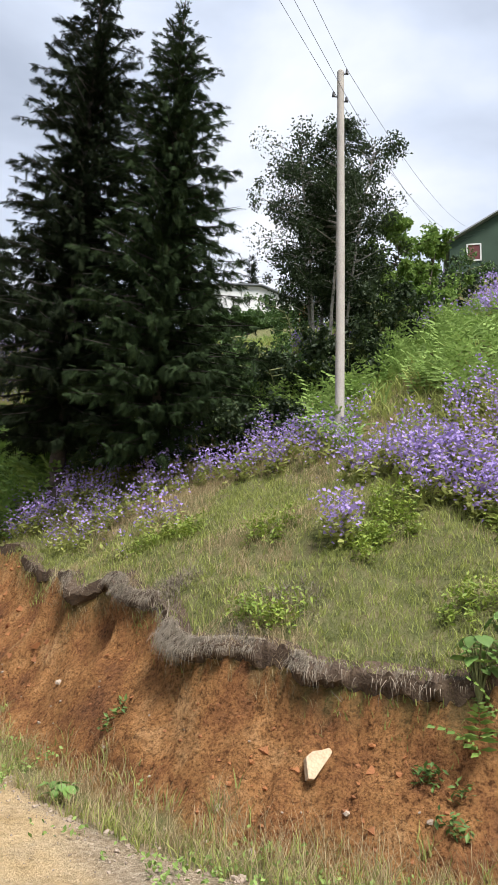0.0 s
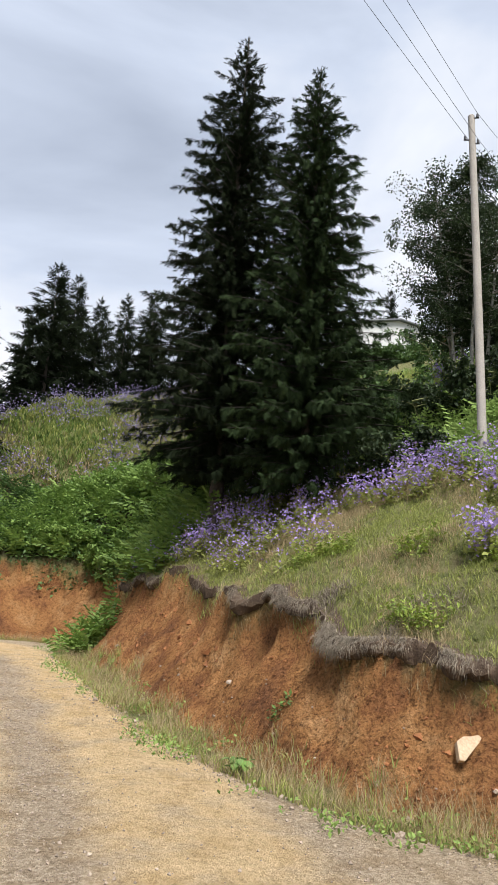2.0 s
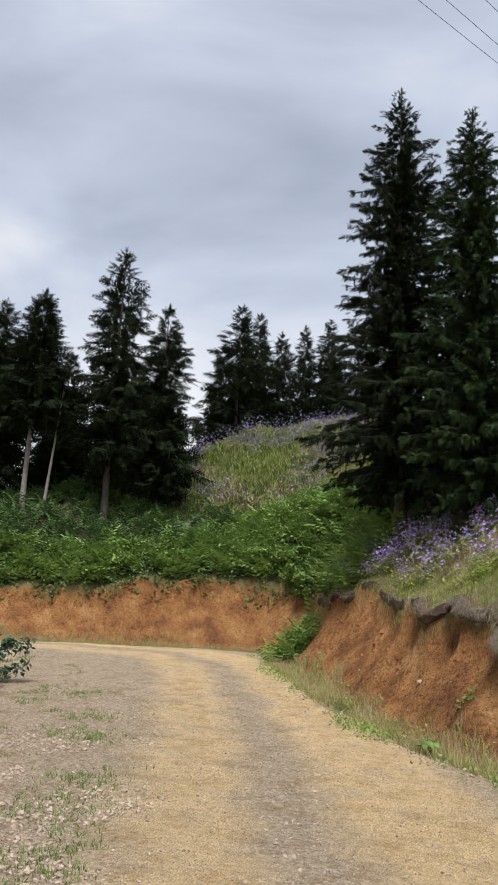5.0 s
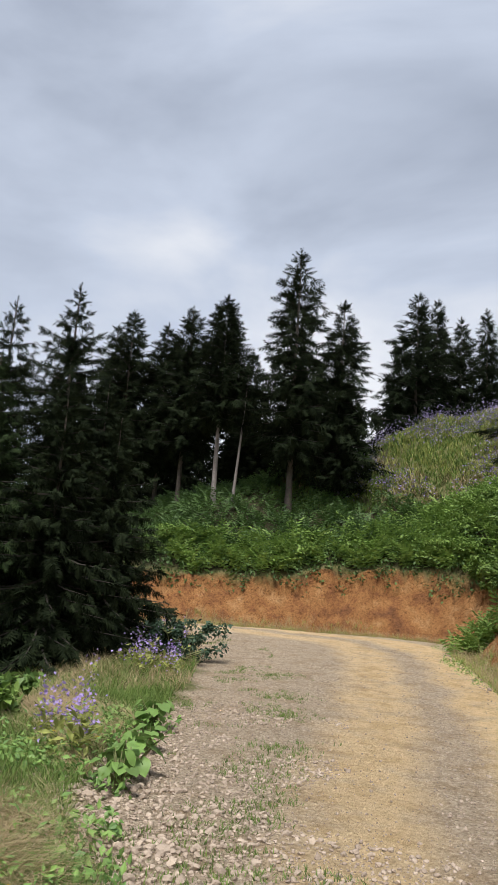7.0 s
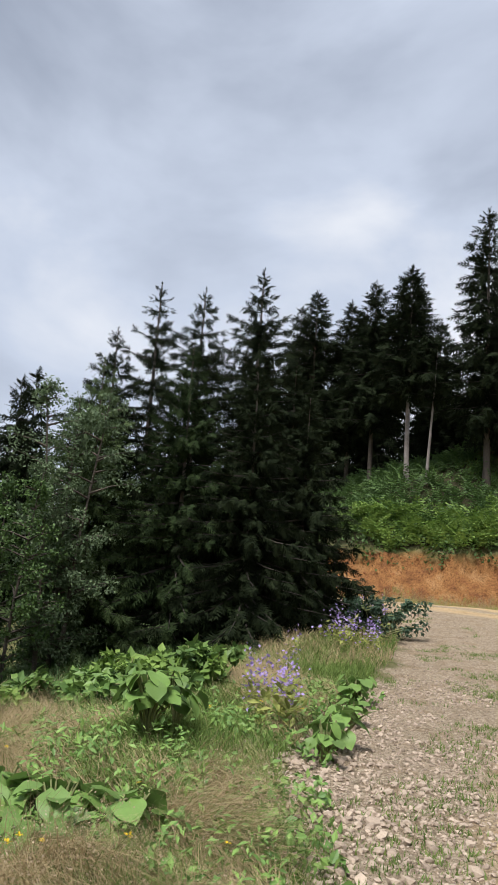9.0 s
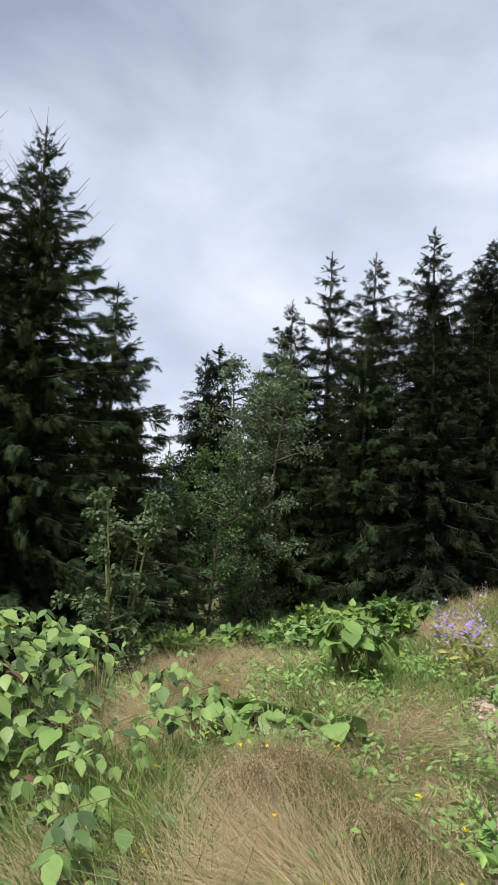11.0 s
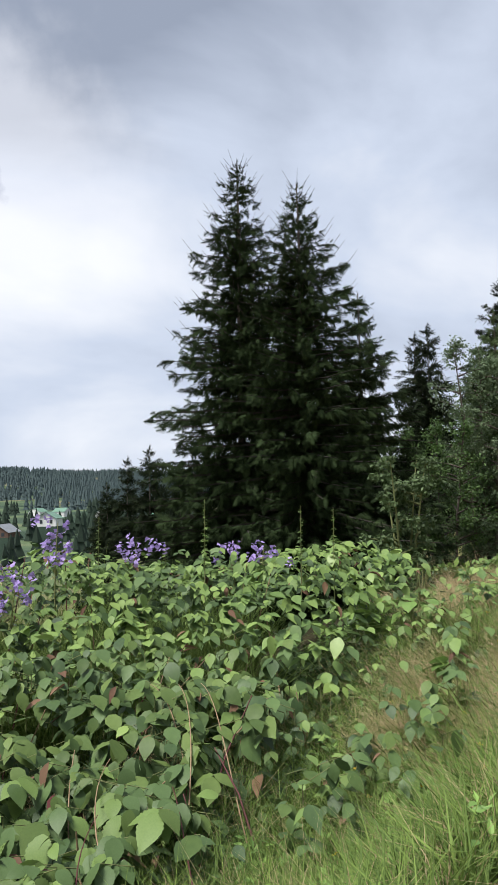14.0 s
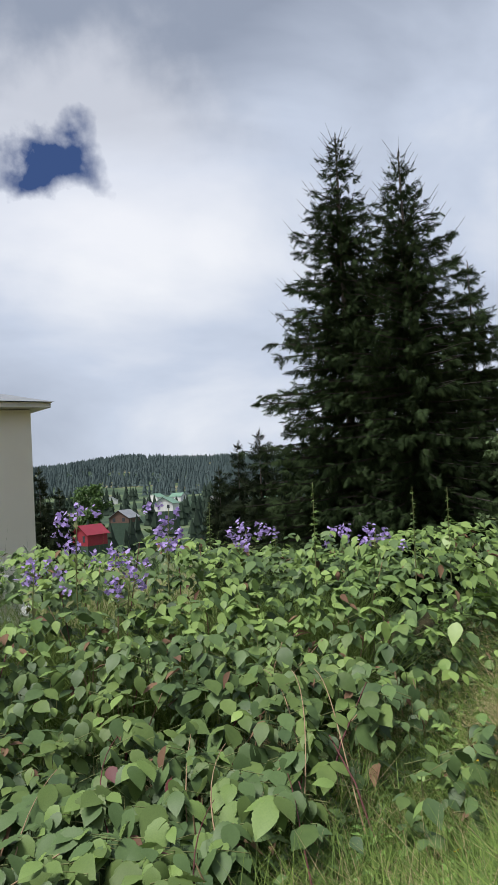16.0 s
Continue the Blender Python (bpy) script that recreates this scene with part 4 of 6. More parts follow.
for lo_h, hi_h, mat, lab in ((-9, 0.1, M_DEEP, "green grass and heath on the open hill"), (0.1, 0.55, M_HEATH, "olive grass on the open hill"), (0.55, 9, M_DRY, "brown seeding grass on the open hill")):
    k = (hue >= lo_h) & (hue < hi_h)
    stuff("open_hill_grass", lab, "grass", [blades(G, x[k], y[k], np.full(k.sum(), 0.34), 3, 0.02)], mat)
# root-bound turf overhanging the edge of the cut, with dead grass hanging from it
def bank_rim(lo, hi, step):
    """Points along the top edge of the cut and the uphill direction at each."""
    way = np.gradient(FOOT, axis=0)
    way /= np.linalg.norm(way, axis=1)[:, None]
    a = np.arange(lo, hi, step)
    pick = lambda arr: np.stack([np.interp(a, np.arange(len(arr)), arr[:, i]) for i in (0, 1)], -1)
    b, w = pick(FOOT), pick(way)
    up = np.stack([w[:, 1], -w[:, 0]], -1)
    up /= np.linalg.norm(up, axis=1)[:, None]
    d = np.full(len(a), 1.0)
    for _ in range(12):
        q = b + up * d[:, None]
        _, df, _, wd = land(q[:, 0], q[:, 1])
        d = d + 0.6 * (wd - df)
    return a, b + up * d[:, None], up


rim_a, rim, rim_up = bank_rim(3.0, 12.35, 0.012)
lip = smooth(-0.15, 0.4, wave(rim_a * 1.7, rim_a * 0 + 2, 0.8) + 0.4 * wave(rim_a * 1.7, rim_a * 0 + 5, 0.25)) * smooth(12.35, 11.9, rim_a)
jut = 0.06 * wave(rim_a * 2.0, rim_a * 0, 0.23) + 0.05 * wave(rim_a * 2.0, rim_a * 0 + 7, 0.08)
level = height(*(rim + rim_up * 0.16).T)
section = ((0.22, 0.0, 0), (0.12, 0.006, 0), (-0.03, 0.0, 0.6), (-0.12, -0.05, 1), (-0.13, -0.12, 1), (-0.05, -0.19, 0.5), (0.16, -0.26, 0))
rows_v = []
for off, dz, loose in section:
    o = np.where(off < 0, off * (0.05 + 0.95 * lip), off) + jut * loose * (0.3 + 0.7 * lip)
    q = rim + rim_up * o[:, None]
    zq = height(*q.T) + dz if off > 0.1 else level + dz - 0.02 + 0.045 * wave(rim_a * 3, rim_a * 0 + off * 20, 0.2) + 0.03 * wave(rim_a * 3, rim_a * 0 + off * 30, 0.07)
    rows_v.append(np.stack([q[:, 0], q[:, 1], zq], -1))
tv = np.stack(rows_v, 1)
ks, kn = len(section), len(rim_a)
ti, tj = np.meshgrid(np.arange(kn - 1), np.arange(ks - 1), indexing="ij")
tq = (ti * ks + tj).ravel()
stuff("turf_edge", "dark root-bound turf overhanging the top of the cut bank", "turf", [(tv.reshape(-1, 3), np.stack([tq, tq + ks, tq + ks + 1, tq + 1], -1))], M_TURF)
n = 13000
gap = np.linalg.norm(np.gradient(rim, axis=0), axis=1) * (0.05 + lip ** 2) * (0.15 + smooth(-0.5, 0.4, wave(rim_a * 2.4, rim_a * 0 + 11, 0.5)))
pick = G.choice(kn, n, p=gap / gap.sum())
u_off = G.uniform(-0.13, 0.10, n)
q = rim[pick] + rim_up[pick] * (u_off * (0.4 + 0.6 * lip[pick]) + jut[pick])[:, None] + G.normal(0, 0.015, (n, 2))
zq = level[pick] + 0.02 + np.minimum(u_off, 0) * 0.9
yaw = np.arctan2(-rim_up[pick, 1], -rim_up[pick, 0]) - math.pi / 2
ln = G.uniform(0.08, 0.24, n) * (0.7 + 0.5 * wave(rim_a[pick] * 3, rim_a[pick] * 0, 0.4))
m = mats_of(np.stack([q[:, 0], q[:, 1], zq], -1), yaw + G.normal(0, 0.5, n), G.normal(-1.65, 0.35, n), G.normal(0, 0.3, n), np.stack([G.uniform(0.04, 0.10, n), ln, ln], -1))
stuff("turf_fringe", "grey dead grass roots hanging over the cut edge", "dead grass", [spread(*blade_template(4, 0.05, 0.9), m)], M_ROOT)
# grey dead turf lying on the steep shoulder near the rim
x, y = scatter(G, 30000, -2.5, 3.5, 9.6, 13, lambda x, y, t, dv, df: (t > 0.02) & (t < 0.8 + 0.5 * wave(x, y, 0.5)) & (wave(x + 3, y, 0.45) + 0.6 * wave(x, y, 0.2) + G.normal(0, 0.3, len(x)) > 0.45))
stuff("dead_turf", "grey-brown dead grass on the steep shoulder above the cut", "dead grass", [blades(G, x[:1500], y[:1500], np.full(len(x[:1500]), 0.15), 4, 0.004, 1.0, 0.7)], M_ROOT)
# ditch and roadside grass below the bank
x, y = scatter(G, 62000, -19, 4, 6.5, 22.5, lambda x, y, t, dv, df: (df > -0.70) & (df < 0.16 + 0.16 * wave(x, y, 0.9)) & (wave(x, y, 0.8) > -0.7))
k = G.random(len(x)) < 0.5
stuff("ditch_grass", "tall thin grass in the ditch below the bank", "grass", [blades(G, x[k], y[k], np.full(k.sum(), 0.34), 6, 0.0028)], M_DRY)
stuff("ditch_green_grass", "green grass in the ditch below the bank", "grass", [blades(G, x[~k], y[~k], np.full((~k).sum(), 0.22), 4, 0.006)], M_GRASS)
x, y = scatter(G, 26000, -13, 4, 6, 21, lambda x, y, t, dv, df: (df > -1.05 + 0.25 * wave(x, y, 0.7)) & (df < 0.1) & (wave(x, y, 0.6) + 0.5 * wave(x, y, 0.2) > 0.15))
stuff("verge_weeds", "low broad-leaved weeds along the gravel edge", "weeds", [leaf_cloud(G, np.stack([x, y, height(x, y) + 0.05], -1), np.full(len(x), 0.09), 4, 0.05)], M_HILLGREEN)
# meadow on the valley side
x, y = scatter(G, 46000, -8.5, 1.0, -3.5, 8.5, lambda x, y, t, dv, df: (dv > 0.1) & (dv < 4.5) & ~((y < 0.8) & (x < -5.5)))
dry = 0.1 + 0.8 * np.exp(-((x + 2.1) ** 2 + (y - 0.75) ** 2) / 0.6) + 0.3 * np.exp(-((x + 3.0) ** 2 + (y + 0.1) ** 2) / 0.5) + 0.7 * np.exp(-((x + 4.6) ** 2 + (y - 1.2) ** 2) / 0.8) + 0.8 * wave(x + 3, y, 1.2) + 0.4 * wave(x, y, 0.45) + G.normal(0, 0.2, len(x)) + 0.25 * smooth(0.6, 1.6, side_of(VERGE, x, y)[0])
dry = dry - 0.9 * smooth(-0.2, -1.0, y) * smooth(-3.4, -2.6, x)
k = dry > 0.42
stuff("meadow_grass", "green meadow grass beside the gravel shoulder", "grass", [blades(G, x[~k], y[~k], np.full((~k).sum(), 0.20), 4, 0.005, 0.7)], M_FRESH)
stuff("meadow_dry_grass", "soft brown wind-bent seeding grass", "grass", [blades(G, x[k], y[k], np.full(k.sum(), 0.27), 6, 0.0027, 1.1, 0.3, 2.0)], M_DRY)
x, y = scatter(G, 9000, -15, -5, 0.5, 10, lambda x, y, t, dv, df: (dv > 2.6) & (dv < 8) & (np.hypot(x, y) > 5))
stuff("far_meadow_grass", "rough olive grass below the dark spruces", "grass", [blades(G, x, y, np.full(len(x), 0.2), 4, 0.008)], M_LEAF)
x, y = scatter(G, 16000, -14.5, -6.0, 4, 14.5, lambda x, y, t, dv, df: (dv > 0.05) & (dv < 3.0) & ((x < -8.4) | (y > 8.4)))
k = wave(x, y, 0.7) + G.normal(0, 0.4, len(x)) > 0.1
stuff("shoulder_meadow_grass", "green grass between the road shoulder and the spruces", "grass", [blades(G, x[~k], y[~k], np.full((~k).sum(), 0.26), 3, 0.006, 0.7)], M_FRESH)
stuff("shoulder_dry_grass", "brown seeding grass between the road shoulder and the spruces", "grass", [blades(G, x[k], y[k], np.full(k.sum(), 0.3), 3, 0.005, 0.8)], M_DRY)
def tussock(g, cx, cy, r, n, tall, way):
    """Fine seeding grass rooted in a mound and combed over to one side."""
    a, d = g.uniform(0, 6.28, n), r * np.sqrt(g.random(n))
    x, y = cx + d * np.cos(a), cy + d * np.sin(a) * 0.75
    on = side_of(VERGE, x, y)[0] > 0.12
    x, y, d = x[on], y[on], d[on]
    n = len(x)
    z = height(x, y) + 0.12 * tall / 0.4 * np.clip(1 - (d / r) ** 2, 0, 1) - 0.03
    h = tall * g.uniform(0.6, 1.25, n)
    m = mats_of(np.stack([x, y, z], -1), way + 0.8 * wave(x, y, 0.3) + g.normal(0, 0.5, n), g.normal(-0.5, 0.42, n), g.normal(0, 0.4, n), np.stack([g.uniform(0.022, 0.045, n), h, h], -1))
    return spread(*blade_template(5, 0.05, 1.15), m)


ch, ch_green, haze = [], [], []
for cx, cy, r, n, tall, way in ((-2.1, 0.95, 0.55, 3000, 0.44, 2.2), (-1.5, 0.5, 0.42, 1700, 0.38, 2.6), (-3.8, 2.4, 0.42, 2000, 0.42, -1.0), (-3.35, 1.35, 0.5, 2400, 0.42, -2.0), (-2.7, 1.65, 0.4, 1500, 0.38, -1.6),
                                (-6.6, 2.2, 0.8, 2400, 0.5, -1.4), (-4.7, 0.95, 0.55, 2000, 0.5, 1.9), (-5.7, 1.6, 0.6, 2000, 0.52, -1.2), (-3.2, 0.2, 0.4, 1300, 0.36, 2.4), (-4.4, 2.95, 0.35, 1200, 0.4, -1.2), (-2.6, -0.3, 0.35, 900, 0.34, 2.3), (-6.3, 6.3, 0.5, 900, 0.4, -1.0)):
    ch.append(tussock(G, cx, cy, r, n, tall, way))
    ch_green.append(tussock(G, cx + G.normal(0, 0.2), cy + G.normal(0, 0.2), r, n // 4, tall * 0.9, way + 0.3))
    tips = ch[-1][0].reshape(-1, 9, 3)[:, -2:, :].mean(1)
    tips = np.repeat(tips[::2], 3, 0)
    tips = tips + G.normal(0, 0.028, tips.shape)
    haze.append(spread(*SMALL_LEAF, mats_of(tips, G.uniform(0, 6.28, len(tips)), G.uniform(-1, 1, len(tips)), G.uniform(-1, 1, len(tips)), G.uniform(0.006, 0.013, len(tips)))))
stuff("dry_tussocks", "combed-over tussocks of pale brown seeding grass", "grass", ch, M_DRY)
stuff("grass_seed_heads", "hazy pale brown seed heads over the tussocks", "seed heads", haze, M_SEED)
stuff("green_tussock_blades", "long green blades bent over among brown grass", "grass", ch_green, M_FRESH)
x, y = scatter(G, 34000, -14, 0.5, -2, 15, lambda x, y, t, dv, df: (dv > -1.7) & (dv < 0.2) & (wave(x, y, 0.8) + 0.4 * wave(x, y, 0.3) > 0.5))
for cx, cy in ((-5.2, 6.9), (-4.7, 6.0), (-6.4, 8.5), (-7.4, 9.9), (-3.9, 4.7), (-3.1, 3.4), (-8.8, 11.4)):
    x, y = np.append(x, cx + G.normal(0, 0.22, 90)), np.append(y, cy + G.normal(0, 0.28, 90))
for cx, cy, r in ((-3.3, 2.35, 0.22), (-2.75, 1.85, 0.25), (-3.0, 2.6, 0.2), (-3.7, 3.0, 0.15)):
    x, y = np.append(x, cx + G.normal(0, r, 260)), np.append(y, cy + G.normal(0, r, 260))
stuff("shoulder_grass", "tufts of bright grass growing through gravel", "grass", [blades(G, x, y, np.full(len(x), 0.065), 5, 0.006)], M_FRESH)


# ---- lilac flowers ----
def flower_heads(g, x, y, tall, spread_r=0.10, petals=26, size=0.035, z=None):
    z = height(x, y) if z is None else z
    c = np.stack([x, y, z + tall], -1)
    p = np.repeat(c, petals, 0) + g.normal(0, 1, (len(c) * petals, 3)) * (spread_r * 0.85, spread_r * 0.85, spread_r * 1.35)
    m = mats_of(p, g.uniform(0, 6.28, len(p)), g.uniform(-1.2, 1.2, len(p)), g.uniform(-1, 1, len(p)), size * g.uniform(0.7, 1.4, len(p)))
    return spread(np.array([(-0.5, 0, 0), (0, -0.5, 0.12), (0.5, 0, 0), (0, 0.5, 0.12)]) * 1.3, np.array([(0, 1, 2), (0, 2, 3)]), m)


def herb_leaves(g, x, y, tall, per=14, size=0.10, z=None):
    z = height(x, y) if z is None else z
    p = np.repeat(np.stack([x, y, z], -1), per, 0)
    hh = np.repeat(tall, per)
    p = p + np.stack([g.normal(0, 0.05, len(p)), g.normal(0, 0.05, len(p)), hh * g.uniform(0.1, 0.92, len(p))], -1)
    m = mats_of(p, g.uniform(0, 6.28, len(p)), g.normal(0.1, 0.5, len(p)), g.normal(0, 0.4, len(p)), size * g.uniform(0.6, 1.3, len(p)))
    return spread(SMALL_LEAF[0] * (0.7, 1, 1), SMALL_LEAF[1], m)


def drift(label, x, y, tall, petals=26, size=0.036, r=0.09, petal=M_LILAC):
    tall = tall * G.uniform(0.65, 1.15, len(x))
    stuff("lilac_flowers", label, "flowers", [flower_heads(G, x, y, tall, r, petals, size)], petal)
    stuff("flower_foliage", "green stalks and leaves under lilac flowers", "foliage", [herb_leaves(G, x, y, tall, 16, 0.13)], M_GRASS)


def crest_band(x, y, t, dv, df):
    line = np.interp(x, [-8, -6.8, -5.3, -3.6, -2.1, -0.6, 0.4, 2, 4], [20.6, 19.7, 18.6, 17.7, 17.3, 16.8, 15.9, 14.5, 13.4])
    off = y - line
    return (t > 0.15) & (np.abs(off) < 0.75 + 0.6 * smooth(-4, 1, x)) & (wave(x, y, 0.9) + 0.5 * wave(x, y, 0.3) > -0.1)


x, y = scatter(G, 9000, -8, 3.8, 12, 21.5, crest_band)
k = G.random(len(x)) < 0.31 - 0.15 * smooth(-2, 1, x)
drift("drift of lilac bellflowers along the crest of the slope", x[k], y[k], 0.5, 24, 0.036, 0.095)
x, y = scatter(G, 9000, -8.2, -2.2, 13, 19.5, lambda x, y, t, dv, df: (t > 0.45) & (t < 1.7) & (wave(x, y, 0.8) + 0.4 * wave(x, y, 0.3) > -0.3) & (x + 0.55 * y < 6.2))
drift("pale lilac bellflowers at the end of the slope above the bank", x[:80], y[:80], 0.42, 16, 0.034, 0.1)
x, y = scatter(G, 700, -0.4, 3.0, 12.2, 14.2, lambda x, y, t, dv, df: wave(x + 5, y, 0.7) > 0.05)
drift("scattered lilac bellflowers in the upper grass", x[:170], y[:170], 0.5)
x, y = scatter(G, 2600, 0, 9, 17, 30, lambda x, y, t, dv, df: wave(x, y, 1.6) > 0.25)
drift("distant lilac flowers in the upper meadow", x[:380], y[:380], 0.6, 18, 0.055, 0.13)
x, y = scatter(G, 9000, -19, -6, 25, 36, lambda x, y, t, dv, df: (wave(x, y, 1.7) + 0.5 * wave(x, y, 0.7) > 0.15) & (t > 3.6))
drift("distant lilac flowers on the open hill", x[:800], y[:800], 0.36, 12, 0.055, 0.2, M_LILAC_DULL)
x, y = scatter(G, 4000, -15, -5, 5, 14, lambda x, y, t, dv, df: (dv > 0.3) & (dv < 1.3) & (wave(x, y, 1.0) > 0.1) & (x < -6.2))
drift("lilac bellflowers along the gravel shoulder", x[:50], y[:50], 0.4, 14, 0.034, 0.08)
x, y = scatter(G, 800, -6.1, -5.1, 4.3, 5.6, lambda x, y, t, dv, df: (dv > 0.2) & (dv < 1.1))
drift("clump of lilac bellflowers beside the gravel", x[:14], y[:14], 0.55, 26, 0.024, 0.07)
# yellow-green herbs on the slope
x, y = scatter(G, 4000, -6, 3, 10.6, 14.2, lambda x, y, t, dv, df: (t > 0.3) & (wave(x + 2, y + 4, 0.55) > 0.45))
stuff("yellow_green_herbs", "clumps of yellow-green leafy herbs on the slope", "herbs", [herb_leaves(G, x[:420], y[:420], np.full(len(x[:420]), 0.32) * G.uniform(0.5, 1.2, len(x[:420])), 18, 0.07)], M_YGREEN)
x, y = scatter(G, 900, -5, 3, 9.3, 13, lambda x, y, t, dv, df: (df > 0.1) & (t < -0.2) & (wave(x, y, 0.5) > 0.55))
stuff("bank_weeds", "small green weeds rooted in the soil bank", "weeds", [herb_leaves(G, x[:60], y[:60], np.full(len(x[:60]), 0.2), 30, 0.075)], M_BURDOCK)


# ---- bracken ----
def frond_template():
    v, f = [], []
    for i in range(6):
        s = i / 6
        y, z = s, 0.55 * s - 0.62 * s * s
        r = 0.30 * (1 - s) ** 0.8 + 0.02
        for sd in (-1, 1):
            k = len(v)
            v += [(0, y, z), (sd * r * 0.5, y + 0.12, z - 0.02), (sd * r, y + 0.13, z - 0.07), (sd * r * 0.5, y + 0.01, z - 0.03)]
            f += [(k, k + 1, k + 2), (k, k + 2, k + 3)]
    return np.array(v, float), np.array(f)


FROND = frond_template()


def fern_patch(label, x, y, per, size, mat=M_FERN):
    p = np.repeat(np.stack([x, y, height(x, y) + 0.05], -1), per, 0)
    n = len(p)
    p[:, 2] += G.uniform(0, 0.25, n)
    m = mats_of(p, G.uniform(0, 6.28, n), G.uniform(0.2, 1.0, n), G.normal(0, 0.3, n), size * G.uniform(0.6, 1.25, n))
    stuff("bracken", label, "fern", [spread(*FROND, m)], mat)


x, y = scatter(G, 3000, -22, -5, 19, 30, lambda x, y, t, dv, df: (t > 0.1) & (t < 1.4 + 2.8 * smooth(-16, -11, x)))
fern_patch("bright green bracken covering the slope above the far bank", x[:1000], y[:1000], 4, 0.85)
x, y = scatter(G, 2400, -2.2, 6, 15.3, 22, lambda x, y, t, dv, df: (t > 4) & (wave(x, y, 1.3) > -0.4))
fern_patch("bright green bracken on the slope behind the flowers", x[:420], y[:420], 4, 0.6, M_HILLGREEN)
x, y = G.normal(-8.35, 0.22, 16), G.normal(19.9, 0.45, 16)
fern_patch("ferns growing out of the end of the soil bank", x, y, 6, 0.8)
x, y = scatter(G, 2500, -32, -18, 19, 34, lambda x, y, t, dv, df: t > 0.3)
x2, y2 = scatter(G, 6000, -30, -12.5, 18, 29, lambda x, y, t, dv, df: (t > 0.9) & (t < 6.5) & ((x < -17) | (t < 3.5)))
fern_patch("low dark green undergrowth on the slope under the spruces", x2[:1000], y2[:1000], 4, 0.65, M_LEAF)
fern_patch("dark undergrowth below the spruces", x[:420], y[:420], 3, 0.5, M_LEAF)


x, y = scatter(G, 5000, -27, -5.5, 18.5, 27, lambda x, y, t, dv, df: (t > -0.22) & (t < 1.6) & (x < -8))
c = np.stack([x, y, height(x, y) + G.uniform(0.0, 0.45, len(x))], -1)[:900]
stuff("bank_foliage", "dark green leafy growth hanging over the far soil bank", "foliage", [leaf_cloud(G, c, G.uniform(0.2, 0.45, len(c)), 16, 0.13)], M_LEAF)
x, y = scatter(G, 4000, -13, -5.5, 21, 28, lambda x, y, t, dv, df: (t > 0.3) & (t < 3.6))
c = np.stack([x, y, height(x, y) + G.uniform(0.1, 0.7, len(x))], -1)[:650]
stuff("slope_foliage", "yellow-green hazel leaves covering the slope", "foliage", [leaf_cloud(G, c, G.uniform(0.25, 0.5, len(c)), 20, 0.14)], M_HAZEL)


# ---- brambles beside the camera's end ----
def bramble_top(x, y):
    crown = np.interp(x, [-7.5, -6.4, -5.6, -5.0, -3.9, -2.4, -1.1, 0.2, 1.0], [0.15, 0.5, 0.62, 0.50, 0.0, -0.38, -0.55, -0.5, -0.6])
    return crown + 0.20 * wave(x, y, 0.85) + 0.10 * wave(x, y, 0.35)


def bramble_edge(x):
    return np.interp(x, [-7.5, -6, -5, -4, -3, -2, -1.1, 1.0], [0.6, 0.85, 0.5, -0.3, -1.0, -1.75, -2.25, -3.1])


thicket = tagged(new("bramble_thicket"), "dense mound of broad green bramble leaves beside the road", "bramble")
def veined_leaf(wide, curl, rows=17):
    """A toothed ovate leaf along +y with pleats between its side veins."""
    ys = np.linspace(0, 1, rows)
    ws = wide * np.interp(ys, [0, 0.06, 0.18, 0.32, 0.46, 0.62, 0.8, 0.92, 1], [0.05, 0.46, 0.84, 1.0, 0.97, 0.78, 0.42, 0.14, 0.0])
    v, f = [], []
    for i, (yy, w) in enumerate(zip(ys, ws)):
        pl, tooth = (0.013 if i % 2 else -0.006), (1.04 if i % 2 else 0.96)
        for u in (-1.0, -0.5, 0.0, 0.5, 1.0):
            a = abs(u)
            v.append((u * w * tooth, yy + 0.10 * a * w, -curl * yy ** 2 + (0.16 - 0.12 * a) * a * w + pl * a * (w > 0)))
    for i in range(rows - 1):
        for j in range(4):
            a = 5 * i + j
            f.append((a, a + 1, a + 6, a + 5))
    return np.array(v), np.array(f)


leaf_me = [np_mesh("leaf", *veined_leaf(0.31 + 0.015 * k, 0.14 + 0.08 * k), (M_BRAMBLE, M_BRAMBLE_DARK, M_BRAMBLE, M_BRAMBLE_LIGHT)[k], True) for k in range(4)]
red_me = np_mesh("leaf", *leaf_template(0.2, 0.32), M_RED, True)
# leaves in threes at the ends of shoots that lie over one another down the mound
N = 8000
x, y = G.uniform(-7.2, 1.0, N), G.uniform(-6.2, 1.4, N)
past = y - bramble_edge(x) - 0.25 * wave(x, y, 0.4)
keep = ((past < G.normal(0, 0.10, N)) & (wave(x + 2, y, 0.33) + 0.5 * wave(x, y + 4, 0.16) > -0.62)) | ((past > 0) & (past < 1.9) & (G.random(N) < 0.10 + 0.40 * smooth(0.35, 0.7, past) * smooth(1.9, 1.3, past) * (wave(x, y + 7, 0.5) > -0.25)) & (x < -1.2))
x, y = x[keep], y[keep]
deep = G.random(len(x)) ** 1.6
z = np.maximum(bramble_top(x, y) + 0.05 - deep * 0.5 - 0.25 * smooth(0.0, 0.9, y - bramble_edge(x)), height(x, y) + 0.10 + G.uniform(0, 0.30, len(x)) + 0.16 * smooth(0.0, 0.4, y - bramble_edge(x)))
size = np.interp(x, [-7, -4, -1], [0.12, 0.165, 0.20]) * G.uniform(0.6, 1.25, len(x)) * (1 - 0.3 * smooth(0.0, 0.4, y - bramble_edge(x)))
